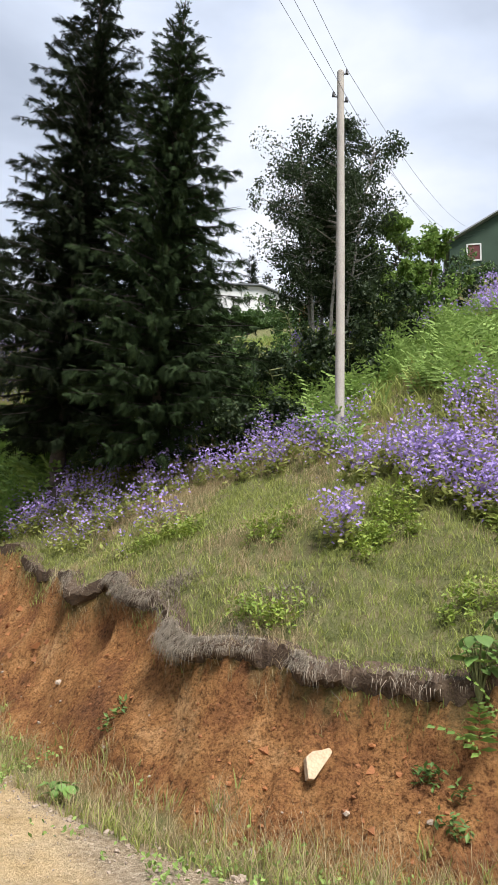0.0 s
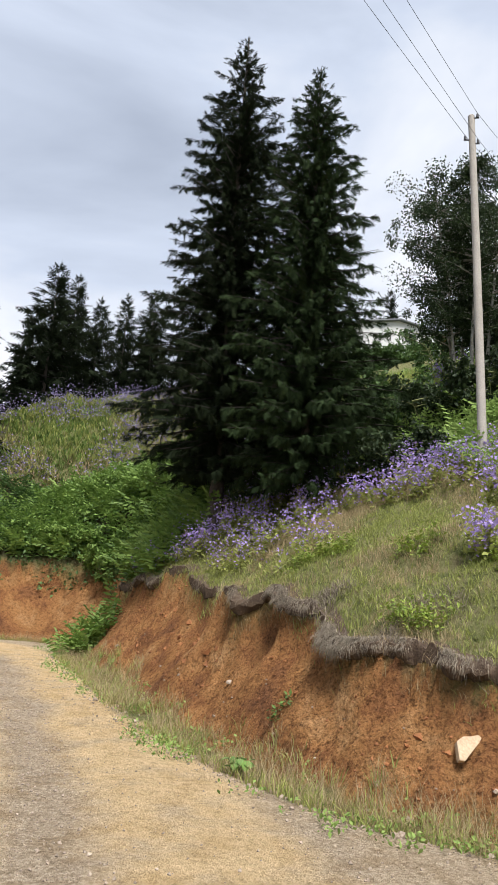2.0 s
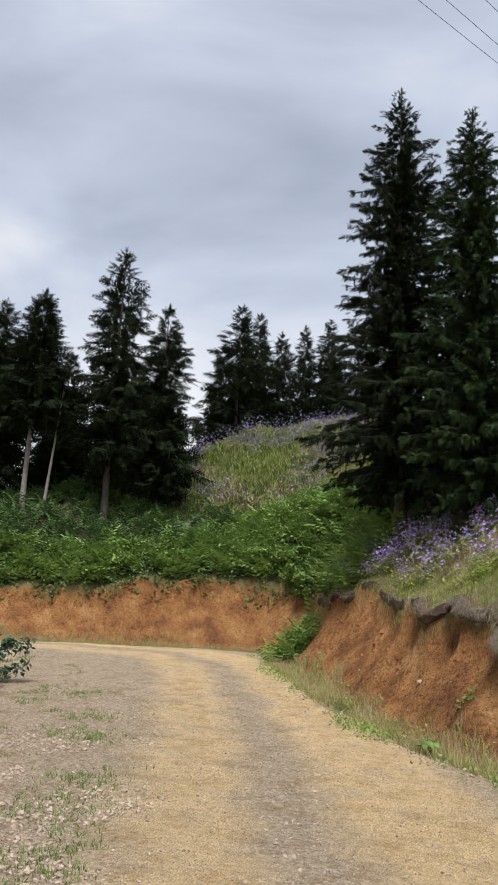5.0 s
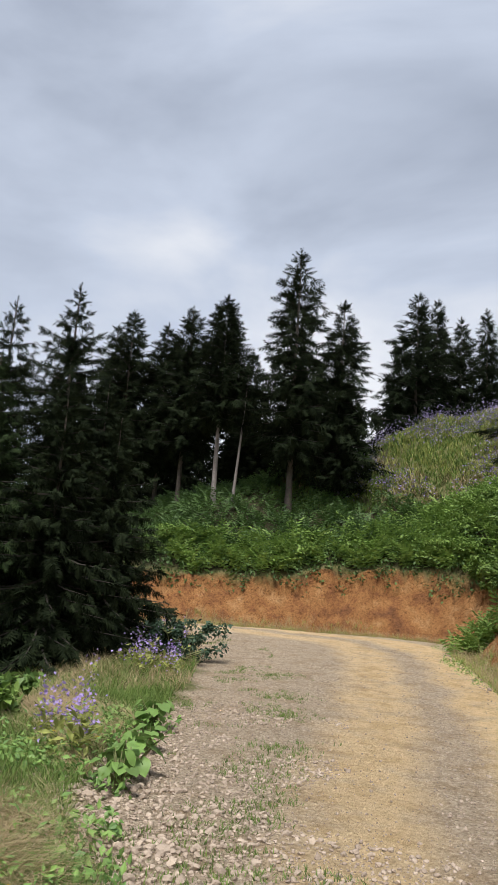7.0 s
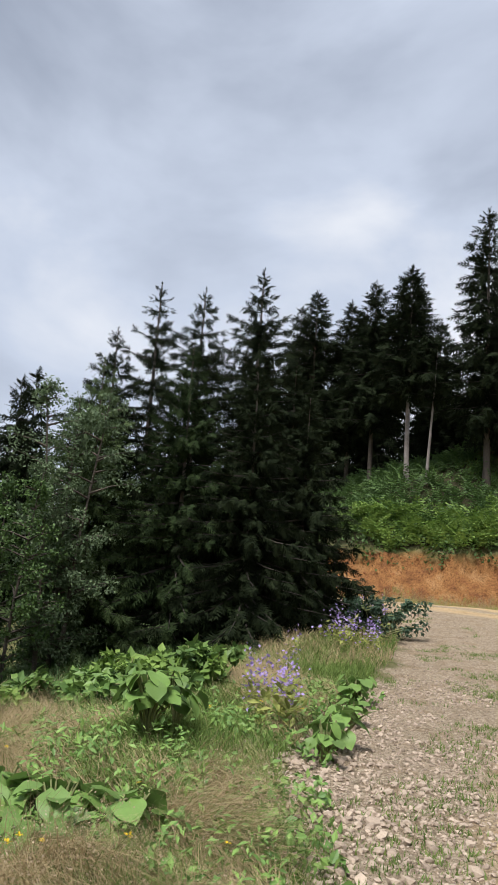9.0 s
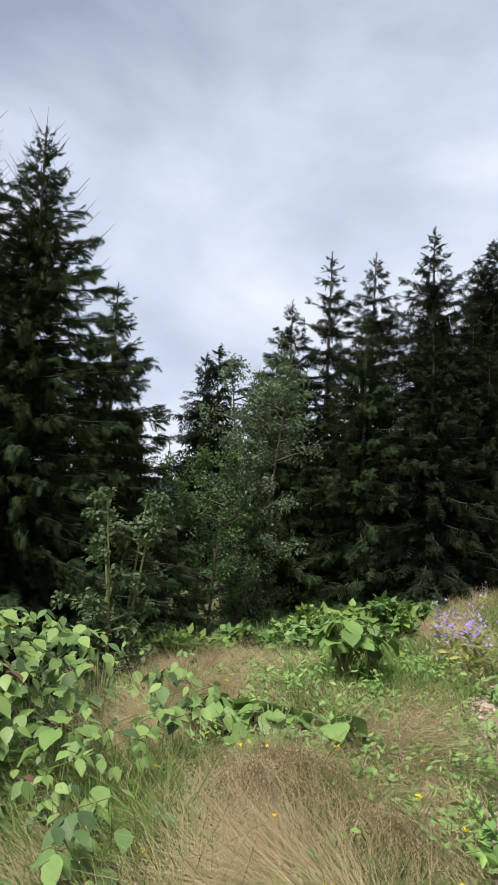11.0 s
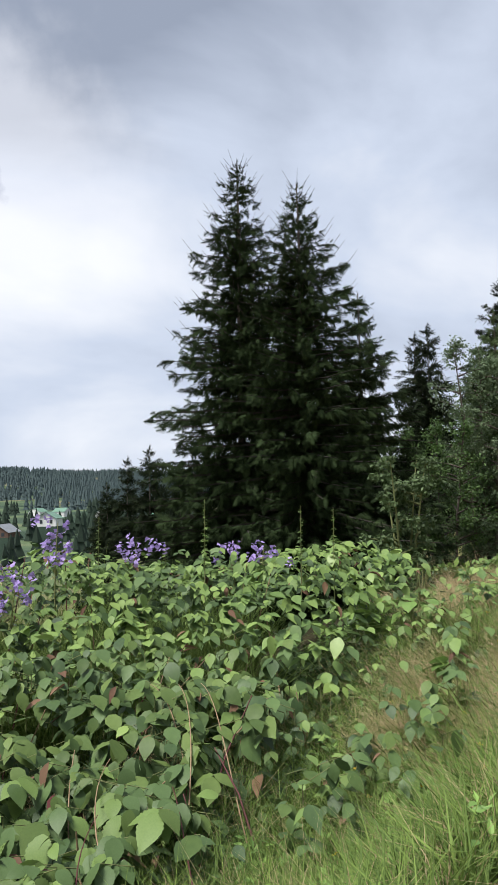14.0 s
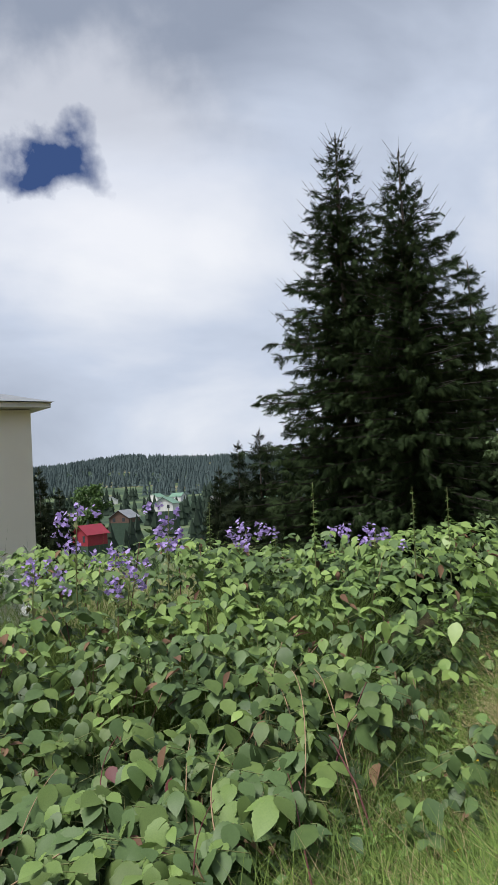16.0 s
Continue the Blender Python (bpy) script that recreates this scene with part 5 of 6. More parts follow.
yaw = -math.pi / 2 + 0.9 * wave(x, y, 0.6) + G.normal(0.1, 0.55, len(x))
hang = G.normal(-0.42, 0.28, len(x))
px3, yaw3, hang3, size3 = [], [], [], []
for turn, grow, drop in ((0.0, 1.0, 0.0), (1.15, 0.82, -0.05), (-1.15, 0.82, -0.05)):
    back = 0.0 if turn == 0 else -0.16
    ln = size * back
    px3.append(np.stack([x - np.sin(yaw) * ln, y + np.cos(yaw) * ln, z + drop * size + G.normal(0, 0.012, len(x))], -1))
    yaw3.append(yaw + turn + G.normal(0, 0.15, len(x)))
    hang3.append(hang + G.normal(-0.05, 0.18, len(x)))
    size3.append(size * grow * G.uniform(0.85, 1.1, len(x)))
spot, sprout = np.concatenate(px3), np.tile(np.arange(len(x)), 3)
whole = (sprout % 3 > 0) | (np.arange(len(sprout)) < len(x))
spot, sprout = spot[whole], sprout[whole]
mats = mats_of(spot, np.concatenate(yaw3)[whole], np.concatenate(hang3)[whole], G.normal(0, 0.32, len(spot)), np.concatenate(size3)[whole])
order = np.argsort(np.hypot(spot[:, 0] + 1.2, spot[:, 1] + 2.6) + deep[sprout] * 3)
near, rest = order[:300], order[300:]
# tone varies by patch and at random; inner shade is painted by depth
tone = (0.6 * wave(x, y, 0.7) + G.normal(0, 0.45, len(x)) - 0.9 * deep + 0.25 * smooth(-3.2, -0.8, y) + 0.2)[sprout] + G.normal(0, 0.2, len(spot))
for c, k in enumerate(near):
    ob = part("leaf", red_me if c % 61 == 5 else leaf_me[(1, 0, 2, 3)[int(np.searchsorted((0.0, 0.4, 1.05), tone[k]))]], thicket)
    ob.matrix_basis = Matrix(mats[k].tolist())
VEINED = veined_leaf(0.33, 0.2, 9)
VEINED = (VEINED[0], tris_of(VEINED[1]))
odd = G.random(len(spot))
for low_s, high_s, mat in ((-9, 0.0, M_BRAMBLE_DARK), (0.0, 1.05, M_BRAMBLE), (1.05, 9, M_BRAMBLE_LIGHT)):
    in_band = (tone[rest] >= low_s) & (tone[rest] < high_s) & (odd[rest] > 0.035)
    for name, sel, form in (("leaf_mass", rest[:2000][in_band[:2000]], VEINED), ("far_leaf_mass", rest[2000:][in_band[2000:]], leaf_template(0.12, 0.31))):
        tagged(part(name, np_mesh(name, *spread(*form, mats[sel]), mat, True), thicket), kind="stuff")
sel = rest[odd[rest] <= 0.035]
tagged(part("withered_leaves", np_mesh("withered_leaves", *spread(*leaf_template(0.5, 0.22), mats[sel]), M_WITHER, True), thicket, "curled brown withered leaves"), kind="stuff")
shoots = []
for k in np.nonzero((x > -4.0) & (deep < 0.5))[0]:
    a = np.array([x[k], y[k], z[k]])
    b = a + np.array([math.sin(yaw[k]) * 0.22, -math.cos(yaw[k]) * 0.22, -0.10])
    shoots.append(tube(np.array([b + (0, 0, -0.12), b, a]), [0.004, 0.0032, 0.002], 4))
tagged(part("shoot_mass", np_mesh("shoot_mass", *join(shoots), M_STEM, True), thicket), kind="stuff")
for k in range(46):
    a, b = G.uniform(-6.0, 0.2), G.uniform(-5.5, -0.6)
    b = min(b, float(bramble_edge(a)) - 0.1)
    e = np.array([a + G.normal(0.35, 0.3), b + G.normal(0, 0.4)])
    top = float(bramble_top(np.array([a]), np.array([b]))[0])
    low_z = float(height(e[0], e[1])[0])
    cane = tube(np.array([[e[0], e[1], low_z], [(a + e[0]) / 2, (b + e[1]) / 2, (low_z + top) / 2 + 0.12], [a, b, top + 0.02]]), [0.009, 0.007, 0.004], 5)
    part("cane", np_mesh("cane", *cane, M_DEADSTEM if k % 3 else M_RED, True), thicket)
for k in range(9):
    a, b = G.uniform(-2.6, -0.6), G.uniform(-3.6, -1.6)
    top = float(bramble_top(np.array([a - 0.5]), np.array([b]))[0])
    low_z = float(height(a + 0.7, b)[0])
    bow = G.normal(0, 0.12)
    knots = np.array([[a + 0.7, b + G.normal(0, 0.25), low_z + 0.05], [a + 0.3, b + bow, (low_z + top) / 2 + 0.18], [a - 0.25, b + bow, top + 0.06], [a - 0.8, b, top + 0.02]])
    tt = np.linspace(0, 1, 12)[:, None]
    arch = (1 - tt) ** 3 * knots[0] + 3 * tt * (1 - tt) ** 2 * knots[1] + 3 * tt ** 2 * (1 - tt) * knots[2] + tt ** 3 * knots[3]
    cane = tube(arch, np.linspace(0.0055, 0.0025, 12), 6)
    part("cane", np_mesh("cane", *cane, M_DEADSTEM if k % 4 else M_RED, True), thicket)
x, y = scatter(G, 9000, -4.8, 1.2, -3.6, 0.8, lambda x, y, t, dv, df: (dv > 0.2) & (y > bramble_edge(x) - 0.45) & (wave(x, y, 0.5) > -0.1))
stuff("bramble_side_dry_grass", "thin brown grass stalks beside the brambles", "grass", [blades(G, x[:1300], y[:1300], np.full(len(x[:1300]), 0.42), 4, 0.0025, 1.0, 0.4)], M_DRY)
x, y = scatter(G, 10500, -4.5, 1.2, -3.6, 0.8, lambda x, y, t, dv, df: (dv > 0.2) & (y > bramble_edge(x) - 0.45))
stuff("bramble_side_grass", "long soft grass beside the brambles", "grass", [blades(G, x, y, np.full(len(x), 0.40), 4, 0.005, 0.9, 0.35)], M_DEEP)

# under-layer of leaves whose dark colour stands in for shade in the gaps
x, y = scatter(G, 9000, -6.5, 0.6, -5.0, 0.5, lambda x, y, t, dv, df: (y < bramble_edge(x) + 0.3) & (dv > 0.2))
stuff("bramble_under_growth", "green leafy stems under the bramble leaves, coloured dark as gap shade", "foliage", [leaf_cloud(G, np.stack([x, y, height(x, y) + 0.12], -1)[:4500], np.full(len(x[:4500]), 0.16), 5, 0.11)], M_BRAMBLE_DARK)

x, y = scatter(G, 3200, -8.5, -4.4, -6.5, -1.2, lambda x, y, t, dv, df: y < bramble_edge(x))
stuff("bramble_grass", "long grass standing between the far brambles", "grass", [blades(G, x, y, np.maximum(bramble_top(x, y) - height(x, y), 0.2) * 0.95, 3, 0.008, 0.6)], M_FRESH)


def petal_plant(label, x, y, z0, tall, heads, g):
    ob = tagged(new("bellflower_plant"), label, "flower", "tall lilac plants in the brambles")
    ob.location = (x, y, z0)
    s = np.linspace(0, 1, 5)
    part("stem", np_mesh("stem", *tube(np.stack([0.03 * np.sin(s * 3), 0.04 * s ** 2, tall * s], -1), np.interp(s, [0, 1], [0.008, 0.004]), 5), M_STEM, True), ob)
    for k in range(heads):
        c = np.array([g.normal(0, 0.09), 0.04 + g.normal(0, 0.13), tall * g.uniform(0.62, 1.03)])
        part("blossom", np_mesh("blossom", *flower_heads(g, c[:1], c[1:2], np.zeros(1), 0.030, 10, 0.036, c[2:3]), M_LILAC), ob)
    part("leaves", np_mesh("leaves", *herb_leaves(g, np.zeros(1), np.zeros(1), np.full(1, tall * 0.9), 16, 0.1, np.zeros(1)), M_STEM), ob)
    return ob


def spire_plant(label, x, y, z0, tall, g):
    ob = tagged(new("nettle_spire"), label, "plant", "upright green spires in the brambles")
    ob.location = (x, y, z0)
    s = np.linspace(0, 1, 4)
    part("stem", np_mesh("stem", *tube(np.stack([0 * s, 0.02 * s, tall * s], -1), np.interp(s, [0, 1], [0.007, 0.003]), 5), M_STEM, True), ob)
    n = 60
    t = g.uniform(0.35, 1.0, n)
    p = np.stack([0 * t, 0.02 * t, tall * t], -1)
    m = mats_of(p, g.uniform(0, 6.28, n), g.normal(-0.2, 0.3, n), g.normal(0, 0.3, n), 0.085 * (1.25 - t) * g.uniform(0.7, 1.3, n))
    part("leaves", np_mesh("leaves", *spread(*SMALL_LEAF, m), M_BRAMBLE), ob)
    return ob


PLANTS = ((-4.74, -3.18, 0.1, 1.0, 9), (-4.34, -4.01, 0.1, 1.05, 7), (-5.43, -2.44, 0.2, 0.6, 8), (-5.82, -1.29, 0.2, 0.5, 7), (-4.2, -4.4, 0.0, 0.65, 5), (-4.5, -3.55, 0.0, 0.5, 5), (-5.6, -1.0, 0.2, 0.5, 6), (-5.0, -3.8, 0.1, 0.6, 5))
for k, (x, y, z0, tall, heads) in enumerate(PLANTS):
    petal_plant("tall lilac bellflower rising out of the brambles", x, y, z0, tall, int(heads * 1.6), np.random.default_rng(300 + k))
for k, (x, y, z0, tall) in enumerate(((-5.04, -1.67, 0.2, 1.08), (-4.94, -0.65, 0.2, 0.98), (-4.87, -0.31, 0.15, 1.0), (-6.2, -2.9, 0.3, 0.8), (-5.6, -2.1, 0.3, 0.5))):
    spire_plant("upright green leafy spire rising out of the brambles", x, y, z0, tall, np.random.default_rng(320 + k))


# ---- burdocks ----
def broad_leaf_mesh(wide, g):
    """A large wavy heart-shaped leaf along +y, one long."""
    ys = np.linspace(0, 1, 8)
    ws = np.array([0.30, 0.85, 1.0, 0.98, 0.86, 0.66, 0.38, 0.02]) * wide
    us = np.array([-1, -0.55, 0, 0.55, 1])
    v = [(u * w, y - 0.14 * abs(u) * (y < 0.1), -0.22 * y * y + 0.12 * abs(u) * w + 0.035 * math.sin(9 * y + 5 * u) * abs(u)) for y, w in zip(ys, ws) for u in us]
    f = [(5 * i + j, 5 * i + j + 1, 5 * i + j + 6, 5 * i + j + 5) for i in range(7) for j in range(4)]
    return np.array(v), np.array(f)


BURDOCK_LEAVES = [np_mesh("leaf", *broad_leaf_mesh(w, G), M_BURDOCK, True) for w in (0.46, 0.54)]
DARK_LEAVES = [np_mesh("leaf", *broad_leaf_mesh(w, G), M_BRAMBLE, True) for w in (0.30, 0.36)]


def burdock(label, x, y, leaves, size, tall, seed, meshes=None, name="burdock_plant"):
    g = np.random.default_rng(seed)
    ob = tagged(new(name), label, "plant", "broad-leaved plants by the road")
    ob.location = (x, y, float(height(x, y)[0]) - 0.02)
    ms = meshes or BURDOCK_LEAVES
    leaves, size = int(leaves * 2.4), size * 0.54
    for k in range(leaves):
        a = 2 * math.pi * k / leaves + g.uniform(-0.4, 0.4)
        up = tall * g.uniform(0.45, 1.0) + 0.06
        out = size * g.uniform(0.15, 1.25)
        s = size * g.uniform(0.65, 1.15)
        end = np.array([math.cos(a) * out, math.sin(a) * out, up])
        part("stalk", np_mesh("stalk", *tube(np.array([[0, 0, 0], end * (0.4, 0.4, 0.6), end]), [0.012, 0.009, 0.006], 5), M_STEM, True), ob)
        lf = part("leaf", ms[k % 2], ob)
        lf.matrix_basis = Matrix(mats_of(end[None], np.array([a - math.pi / 2]), np.array([g.normal(-0.35, 0.35)]), np.array([g.normal(0, 0.25)]), np.array([s]))[0].tolist())
    return ob


for k, (x, y, n, s, t) in enumerate(((-4.0, 1.65, 20, 0.32, 0.32), (-4.4, 1.45, 13, 0.30, 0.28), (-3.75, 1.4, 9, 0.27, 0.2), (-3.8, 1.95, 8, 0.34, 0.22), (-5.45, 2.95, 13, 0.36, 0.5), (-5.6, 3.3, 8, 0.3, 0.45), (-5.2, 4.75, 9, 0.32, 0.34), (-4.9, 4.35, 7, 0.28, 0.3),
                                     (-2.75, 10.75, 9, 0.2, 0.16), (-2.3, 1.0, 6, 0.18, 0.14), (-1.7, 0.7, 6, 0.2, 0.16), (-6.7, 6.4, 8, 0.3, 0.3), (-5.9, 5.6, 6, 0.26, 0.22),
                                     (-2.9, 0.2, 8, 0.25, 0.28), (-1.6, -0.6, 7, 0.22, 0.25), (-4.4, 0.4, 9, 0.28, 0.5))):
    burdock("low burdock with large wavy bright green leaves", x, y, n, s, t, 400 + k)
for k, (x, y) in enumerate(((-5.2, 0.75), (-5.75, 0.3))):
    burdock("upright young plant with pointed green leaves", x, y, 4, 0.2, 0.75, 430 + k, DARK_LEAVES, "broad_herb")
x, y = scatter(G, 9000, -7.5, -2.2, 0.9, 7.5, lambda x, y, t, dv, df: (dv > -0.25) & (dv < 0.75) & (wave(x + 3, y, 0.55) > -0.05))
x, y = x[:200], y[:200]
stuff("verge_herbs", "low leafy green herbs between grass and gravel", "herbs", [leaf_cloud(G, np.stack([x, y, height(x, y) + 0.07], -1), np.full(len(x), 0.13), 16, 0.075)], M_BURDOCK)
burdock("broad-leaved plant with bright leaves above the cut bank", 0.85, 9.95, 10, 0.24, 0.55, 440)
burdock("broad-leaved plant with bright leaves above the cut bank", 1.15, 10.1, 8, 0.22, 0.4, 441)
x, y = np.array([0.8, 0.95, 1.1]), np.array([9.8, 9.85, 9.9])
fern_patch("small fern hanging over the cut bank", x, y, 5, 0.42)
x, y = np.full(3, -4.75) + G.normal(0, 0.06, 3), np.full(3, 0.15) + G.normal(0, 0.06, 3)
fern_patch("pale green fern tips above the meadow", x, y, 4, 0.6)
x, y = scatter(G, 300, -6.5, -0.6, -1.2, 6, lambda x, y, t, dv, df: (dv > 0.0) & (dv < 2.4))
m = mats_of(np.repeat(np.stack([x[:44], y[:44], height(x[:44], y[:44]) + 0.22], -1), 6, 0) + G.normal(0, 0.004, (len(x[:44]) * 6, 3)), G.uniform(0, 6.28, len(x[:44]) * 6), G.normal(0.3, 0.2, len(x[:44]) * 6), G.normal(0, 0.2, len(x[:44]) * 6), np.full(len(x[:44]) * 6, 0.024))
stuff("yellow_flowers", "small yellow daisy-like flowers in the grass", "flowers", [spread(*SMALL_LEAF, m)], M_YELLOW)


# ---- utility pole, wires and the stump ----
px, py = 0.41, 16.2
pz = float(height(px, py)[0])
pole = tagged(new("utility_pole"), "weathered grey wooden utility pole with small insulators", "pole")
pole.location = (px, py, pz - 0.3)
ph = 11.9 - pz + 0.3
s = np.linspace(0, 1, 9)
part("mast", np_mesh("mast", *tube(np.stack([-0.10 * s ** 1.5, 0 * s, ph * s], -1), np.interp(s, [0, 1], [0.088, 0.066]), 14), M_POLE, True), pole)
bm = bmesh.new()
bmesh.ops.create_cone(bm, cap_ends=True, segments=14, radius1=0.068, radius2=0.05, depth=0.03, matrix=pose(-0.10, 0, ph + 0.015))
part("cap", bm_mesh("cap", bm, M_POLE), pole)
for k, (dx, dz) in enumerate(((0.12, -0.02), (-0.13, -0.52), (0.12, -0.62))):
    bm = bmesh.new()
    box(bm, 0.16, 0.02, 0.02, pose(-0.10 + dx * 0.6, -0.03, ph + dz - 0.04))
    part("bracket", bm_mesh("bracket", bm, M_METAL), pole)
    bm = bmesh.new()
    bmesh.ops.create_cone(bm, cap_ends=True, segments=10, radius1=0.032, radius2=0.022, depth=0.09, matrix=pose(-0.10 + dx, -0.03, ph + dz + 0.01))
    part("insulator", bm_mesh("insulator", bm, M_METAL), pole)
top_z = pz - 0.3 + ph
for k, (dx, dz, end, far_end) in enumerate(((0.12, 0.05, (-11.6, -9.2, 12.9), (11.9, 43.0, 22.9)), (-0.13, -0.45, (-12.6, -8.8, 12.3), (11.3, 43.1, 22.6)), (0.12, -0.55, (-12.1, -9.0, 12.6), (11.0, 43.2, 22.4)))):
    a = np.array([px - 0.10 + dx, py - 0.03, top_z + dz])
    for e, sag in ((np.array(end), 0.35), (np.array(far_end), 1.1)):
        tt = np.linspace(0, 1, 18)[:, None]
        c = a + (e - a) * tt
        c[:, 2] -= sag * 4 * (tt * (1 - tt))[:, 0]
        tagged(new("overhead_wire", np_mesh("overhead_wire", *tube(c, np.full(18, 0.0045), 5), M_WIRE, True)), "thin dark overhead wire strung from the pole", "wire", "wires on the pole")

bm = bmesh.new()
ring = ((-0.10, 0.0), (-0.035, -0.17), (0.02, -0.15), (0.055, -0.05), (0.13, 0.15), (0.085, 0.175), (0.02, 0.12), (-0.05, 0.08))
lo_v, hi_v = [bm.verts.new((a, -0.03, c)) for a, c in ring], [bm.verts.new((a * 0.92, 0.05, c * 0.95)) for a, c in ring]
bm.faces.new(lo_v[::-1])
bm.faces.new(hi_v)
for k in range(len(ring)):
    bm.faces.new((lo_v[k], lo_v[(k + 1) % len(ring)], hi_v[(k + 1) % len(ring)], hi_v[k]))
bmesh.ops.recalc_face_normals(bm, faces=bm.faces[:])
bmesh.ops.bevel(bm, geom=bm.edges[:], offset=0.008, segments=2, profile=0.5, affect="EDGES")
st = tagged(new("cut_wood_slab", bm_mesh("cut_wood_slab", bm, M_STUMP)), "pale splintered slab of cut wood stuck in the soil bank", "wood")


def bank_point(line_pos, up):
    i = int(line_pos)
    b = FOOT[i] + (FOOT[i + 1] - FOOT[i]) * (line_pos - i)
    w = FOOT[i + 1] - FOOT[i]
    nn = np.array([w[1], -w[0]]) / np.linalg.norm(w)
    wd = float(land(b[:1], b[1:])[3][0])
    q = b + nn * wd * up
    return float(q[0]), float(q[1]), float(height(q[0], q[1])[0])


sx, sy, sz = bank_point(5.74, 0.60)
st.matrix_world = pose(sx, sy - 0.04, sz + 0.04, -35, 24, 8)

# clods and stones on the soil bank
def pebble_template(seed):
    bm = bmesh.new()
    bmesh.ops.create_icosphere(bm, subdivisions=1, radius=1)
    g = np.random.default_rng(seed)
    v = np.array([w.co[:] for w in bm.verts]) * (1, 0.8, 0.6) * g.uniform(0.72, 1.2, (len(bm.verts), 1))
    f = np.array([[w.index for w in q.verts] for q in bm.faces])
    bm.free()
    return v, f


PEBBLES = [pebble_template(k) for k in range(4)]
OCTA = np.array([(1, 0, 0), (0, 1, 0), (-1, 0, 0), (0, -1, 0), (0, 0, 1), (0, 0, -1)], float)
CHIPS = [(OCTA * np.random.default_rng(k).uniform(0.6, 1.15, (6, 3)) + np.random.default_rng(k + 9).normal(0, 0.16, (6, 3)), np.array([(0, 1, 4), (1, 2, 4), (2, 3, 4), (3, 0, 4), (1, 0, 5), (2, 1, 5), (3, 2, 5), (0, 3, 5)])) for k in range(4)]


def pebbles(g, x, y, lo, hi, sink=0.3, kinds=PEBBLES):
    chunks = []
    which = g.integers(0, 4, len(x))
    z = height(x, y)
    r = lo * (hi / lo) ** (g.random(len(x)) ** 2.2)
    m = mats_of(np.stack([x, y, z + r * (0.6 - sink)], -1), g.uniform(0, 6.28, len(x)), g.normal(0, 0.3, len(x)), g.normal(0, 0.3, len(x)), r)
    for k in range(4):
        chunks.append(spread(*kinds[k], m[which == k]))
    return chunks, m, which


x, y = scatter(G, 9000, -20, 4, 8.5, 23, lambda x, y, t, dv, df: (df > 0.02) & (t < -0.05))
ch, _, _ = pebbles(G, x[:4500], y[:4500], 0.008, 0.042, 0.45)
stuff("soil_clods", "loose orange soil clods and crumbs on the cut bank", "soil", ch, M_SOILROCK)
x, y = scatter(G, 9000, -20, 4, 8.5, 23, lambda x, y, t, dv, df: (df > 0.05) & (t < -0.12) & (wave(x, y, 0.7) + 0.6 * wave(x, y, 0.3) > 0.05))
ch, _, _ = pebbles(G, x[:1100], y[:1100], 0.02, 0.075, 0.72, CHIPS)
stuff("soil_lumps", "hard orange soil lumps standing out of the cut bank", "soil", ch, M_SOILROCK)
x, y = scatter(G, 1500, -8, 3, 8.5, 18, lambda x, y, t, dv, df: (df > -0.2) & (t < -0.3) & (df < 0.6))
ch, _, _ = pebbles(G, x[:70], y[:70], 0.015, 0.06)
stuff("bank_stones", "small pale stones in the soil bank", "stones", ch, M_STONE)

# ---- gravel ----
def gravel_keep(x, y, t, dv, df):
    g = np.random.default_rng(5).random(len(x))
    shoulder = np.exp(-((dv + 0.9) / 1.1) ** 2)
    rim = np.exp(-((df + 0.75) / 0.25) ** 2)
    strip = np.exp(-(side_of(STRIP, x, y)[0] / 0.32) ** 2)
    return (dv < 0.35) & (df < -0.35) & (g < 0.14 + 0.85 * strip + 0.9 * shoulder + 0.8 * rim)


x, y = scatter(G, 70000, -16, 1.6, -1.8, 20, lambda x, y, t, dv, df: gravel_keep(x, y, t, dv, df) & (np.hypot(x, y) < 21))
ch, _, _ = pebbles(G, x, y, 0.006, 0.020, 0.35, CHIPS)
x, y = scatter(G, 30000, -7.5, 1.2, -1.0, 9, lambda x, y, t, dv, df: (dv < 0.3) & (dv > -2.4) & (wave(x, y, 0.9) + 1.2 * smooth(-2.2, -0.3, dv) > 0.35))
ch3, _, _ = pebbles(G, x[:11000], y[:11000], 0.009, 0.036, 0.35)
ch += ch3
for cx, cy, r in ((-4.4, 3.35, 0.3), (-3.7, 3.3, 0.5), (-5.0, 4.3, 0.3), (-2.9, 2.6, 0.3)):
    ch4, _, _ = pebbles(G, cx + G.normal(0, r, 160), cy + G.normal(0, r, 160), 0.015, 0.055, 0.3)
    ch += ch4
x, y = scatter(G, 6000, -12, 3.5, 6, 20, lambda x, y, t, dv, df: (df > -0.95) & (df < -0.5))
ch2, _, _ = pebbles(G, x[:900], y[:900], 0.012, 0.055, 0.3)
ch += ch2
stuff("gravel", "loose grey and pinkish gravel on the road", "gravel", ch, M_STONE)
x, y = scatter(G, 6000, -6.5, 1.0, -1.0, 6.5, lambda x, y, t, dv, df: (dv < 0.5) & (dv > -1.2) & (wave(x, y, 0.8) + 0.6 * smooth(-0.9, 0.2, dv) > 0.05))
x, y = x[:300], y[:300]
_, m, which = pebbles(G, x, y, 0.022, 0.058, 0.3)
heap = tagged(new("stone_scatter"), "scattered broken pinkish stones along the shoulder", "stones")
stone_me = [np_mesh("stone", *PEBBLES[k], M_STONE) for k in range(4)]
for k in range(len(x)):
    part("stone", stone_me[which[k]], heap).matrix_basis = Matrix(m[k].tolist())


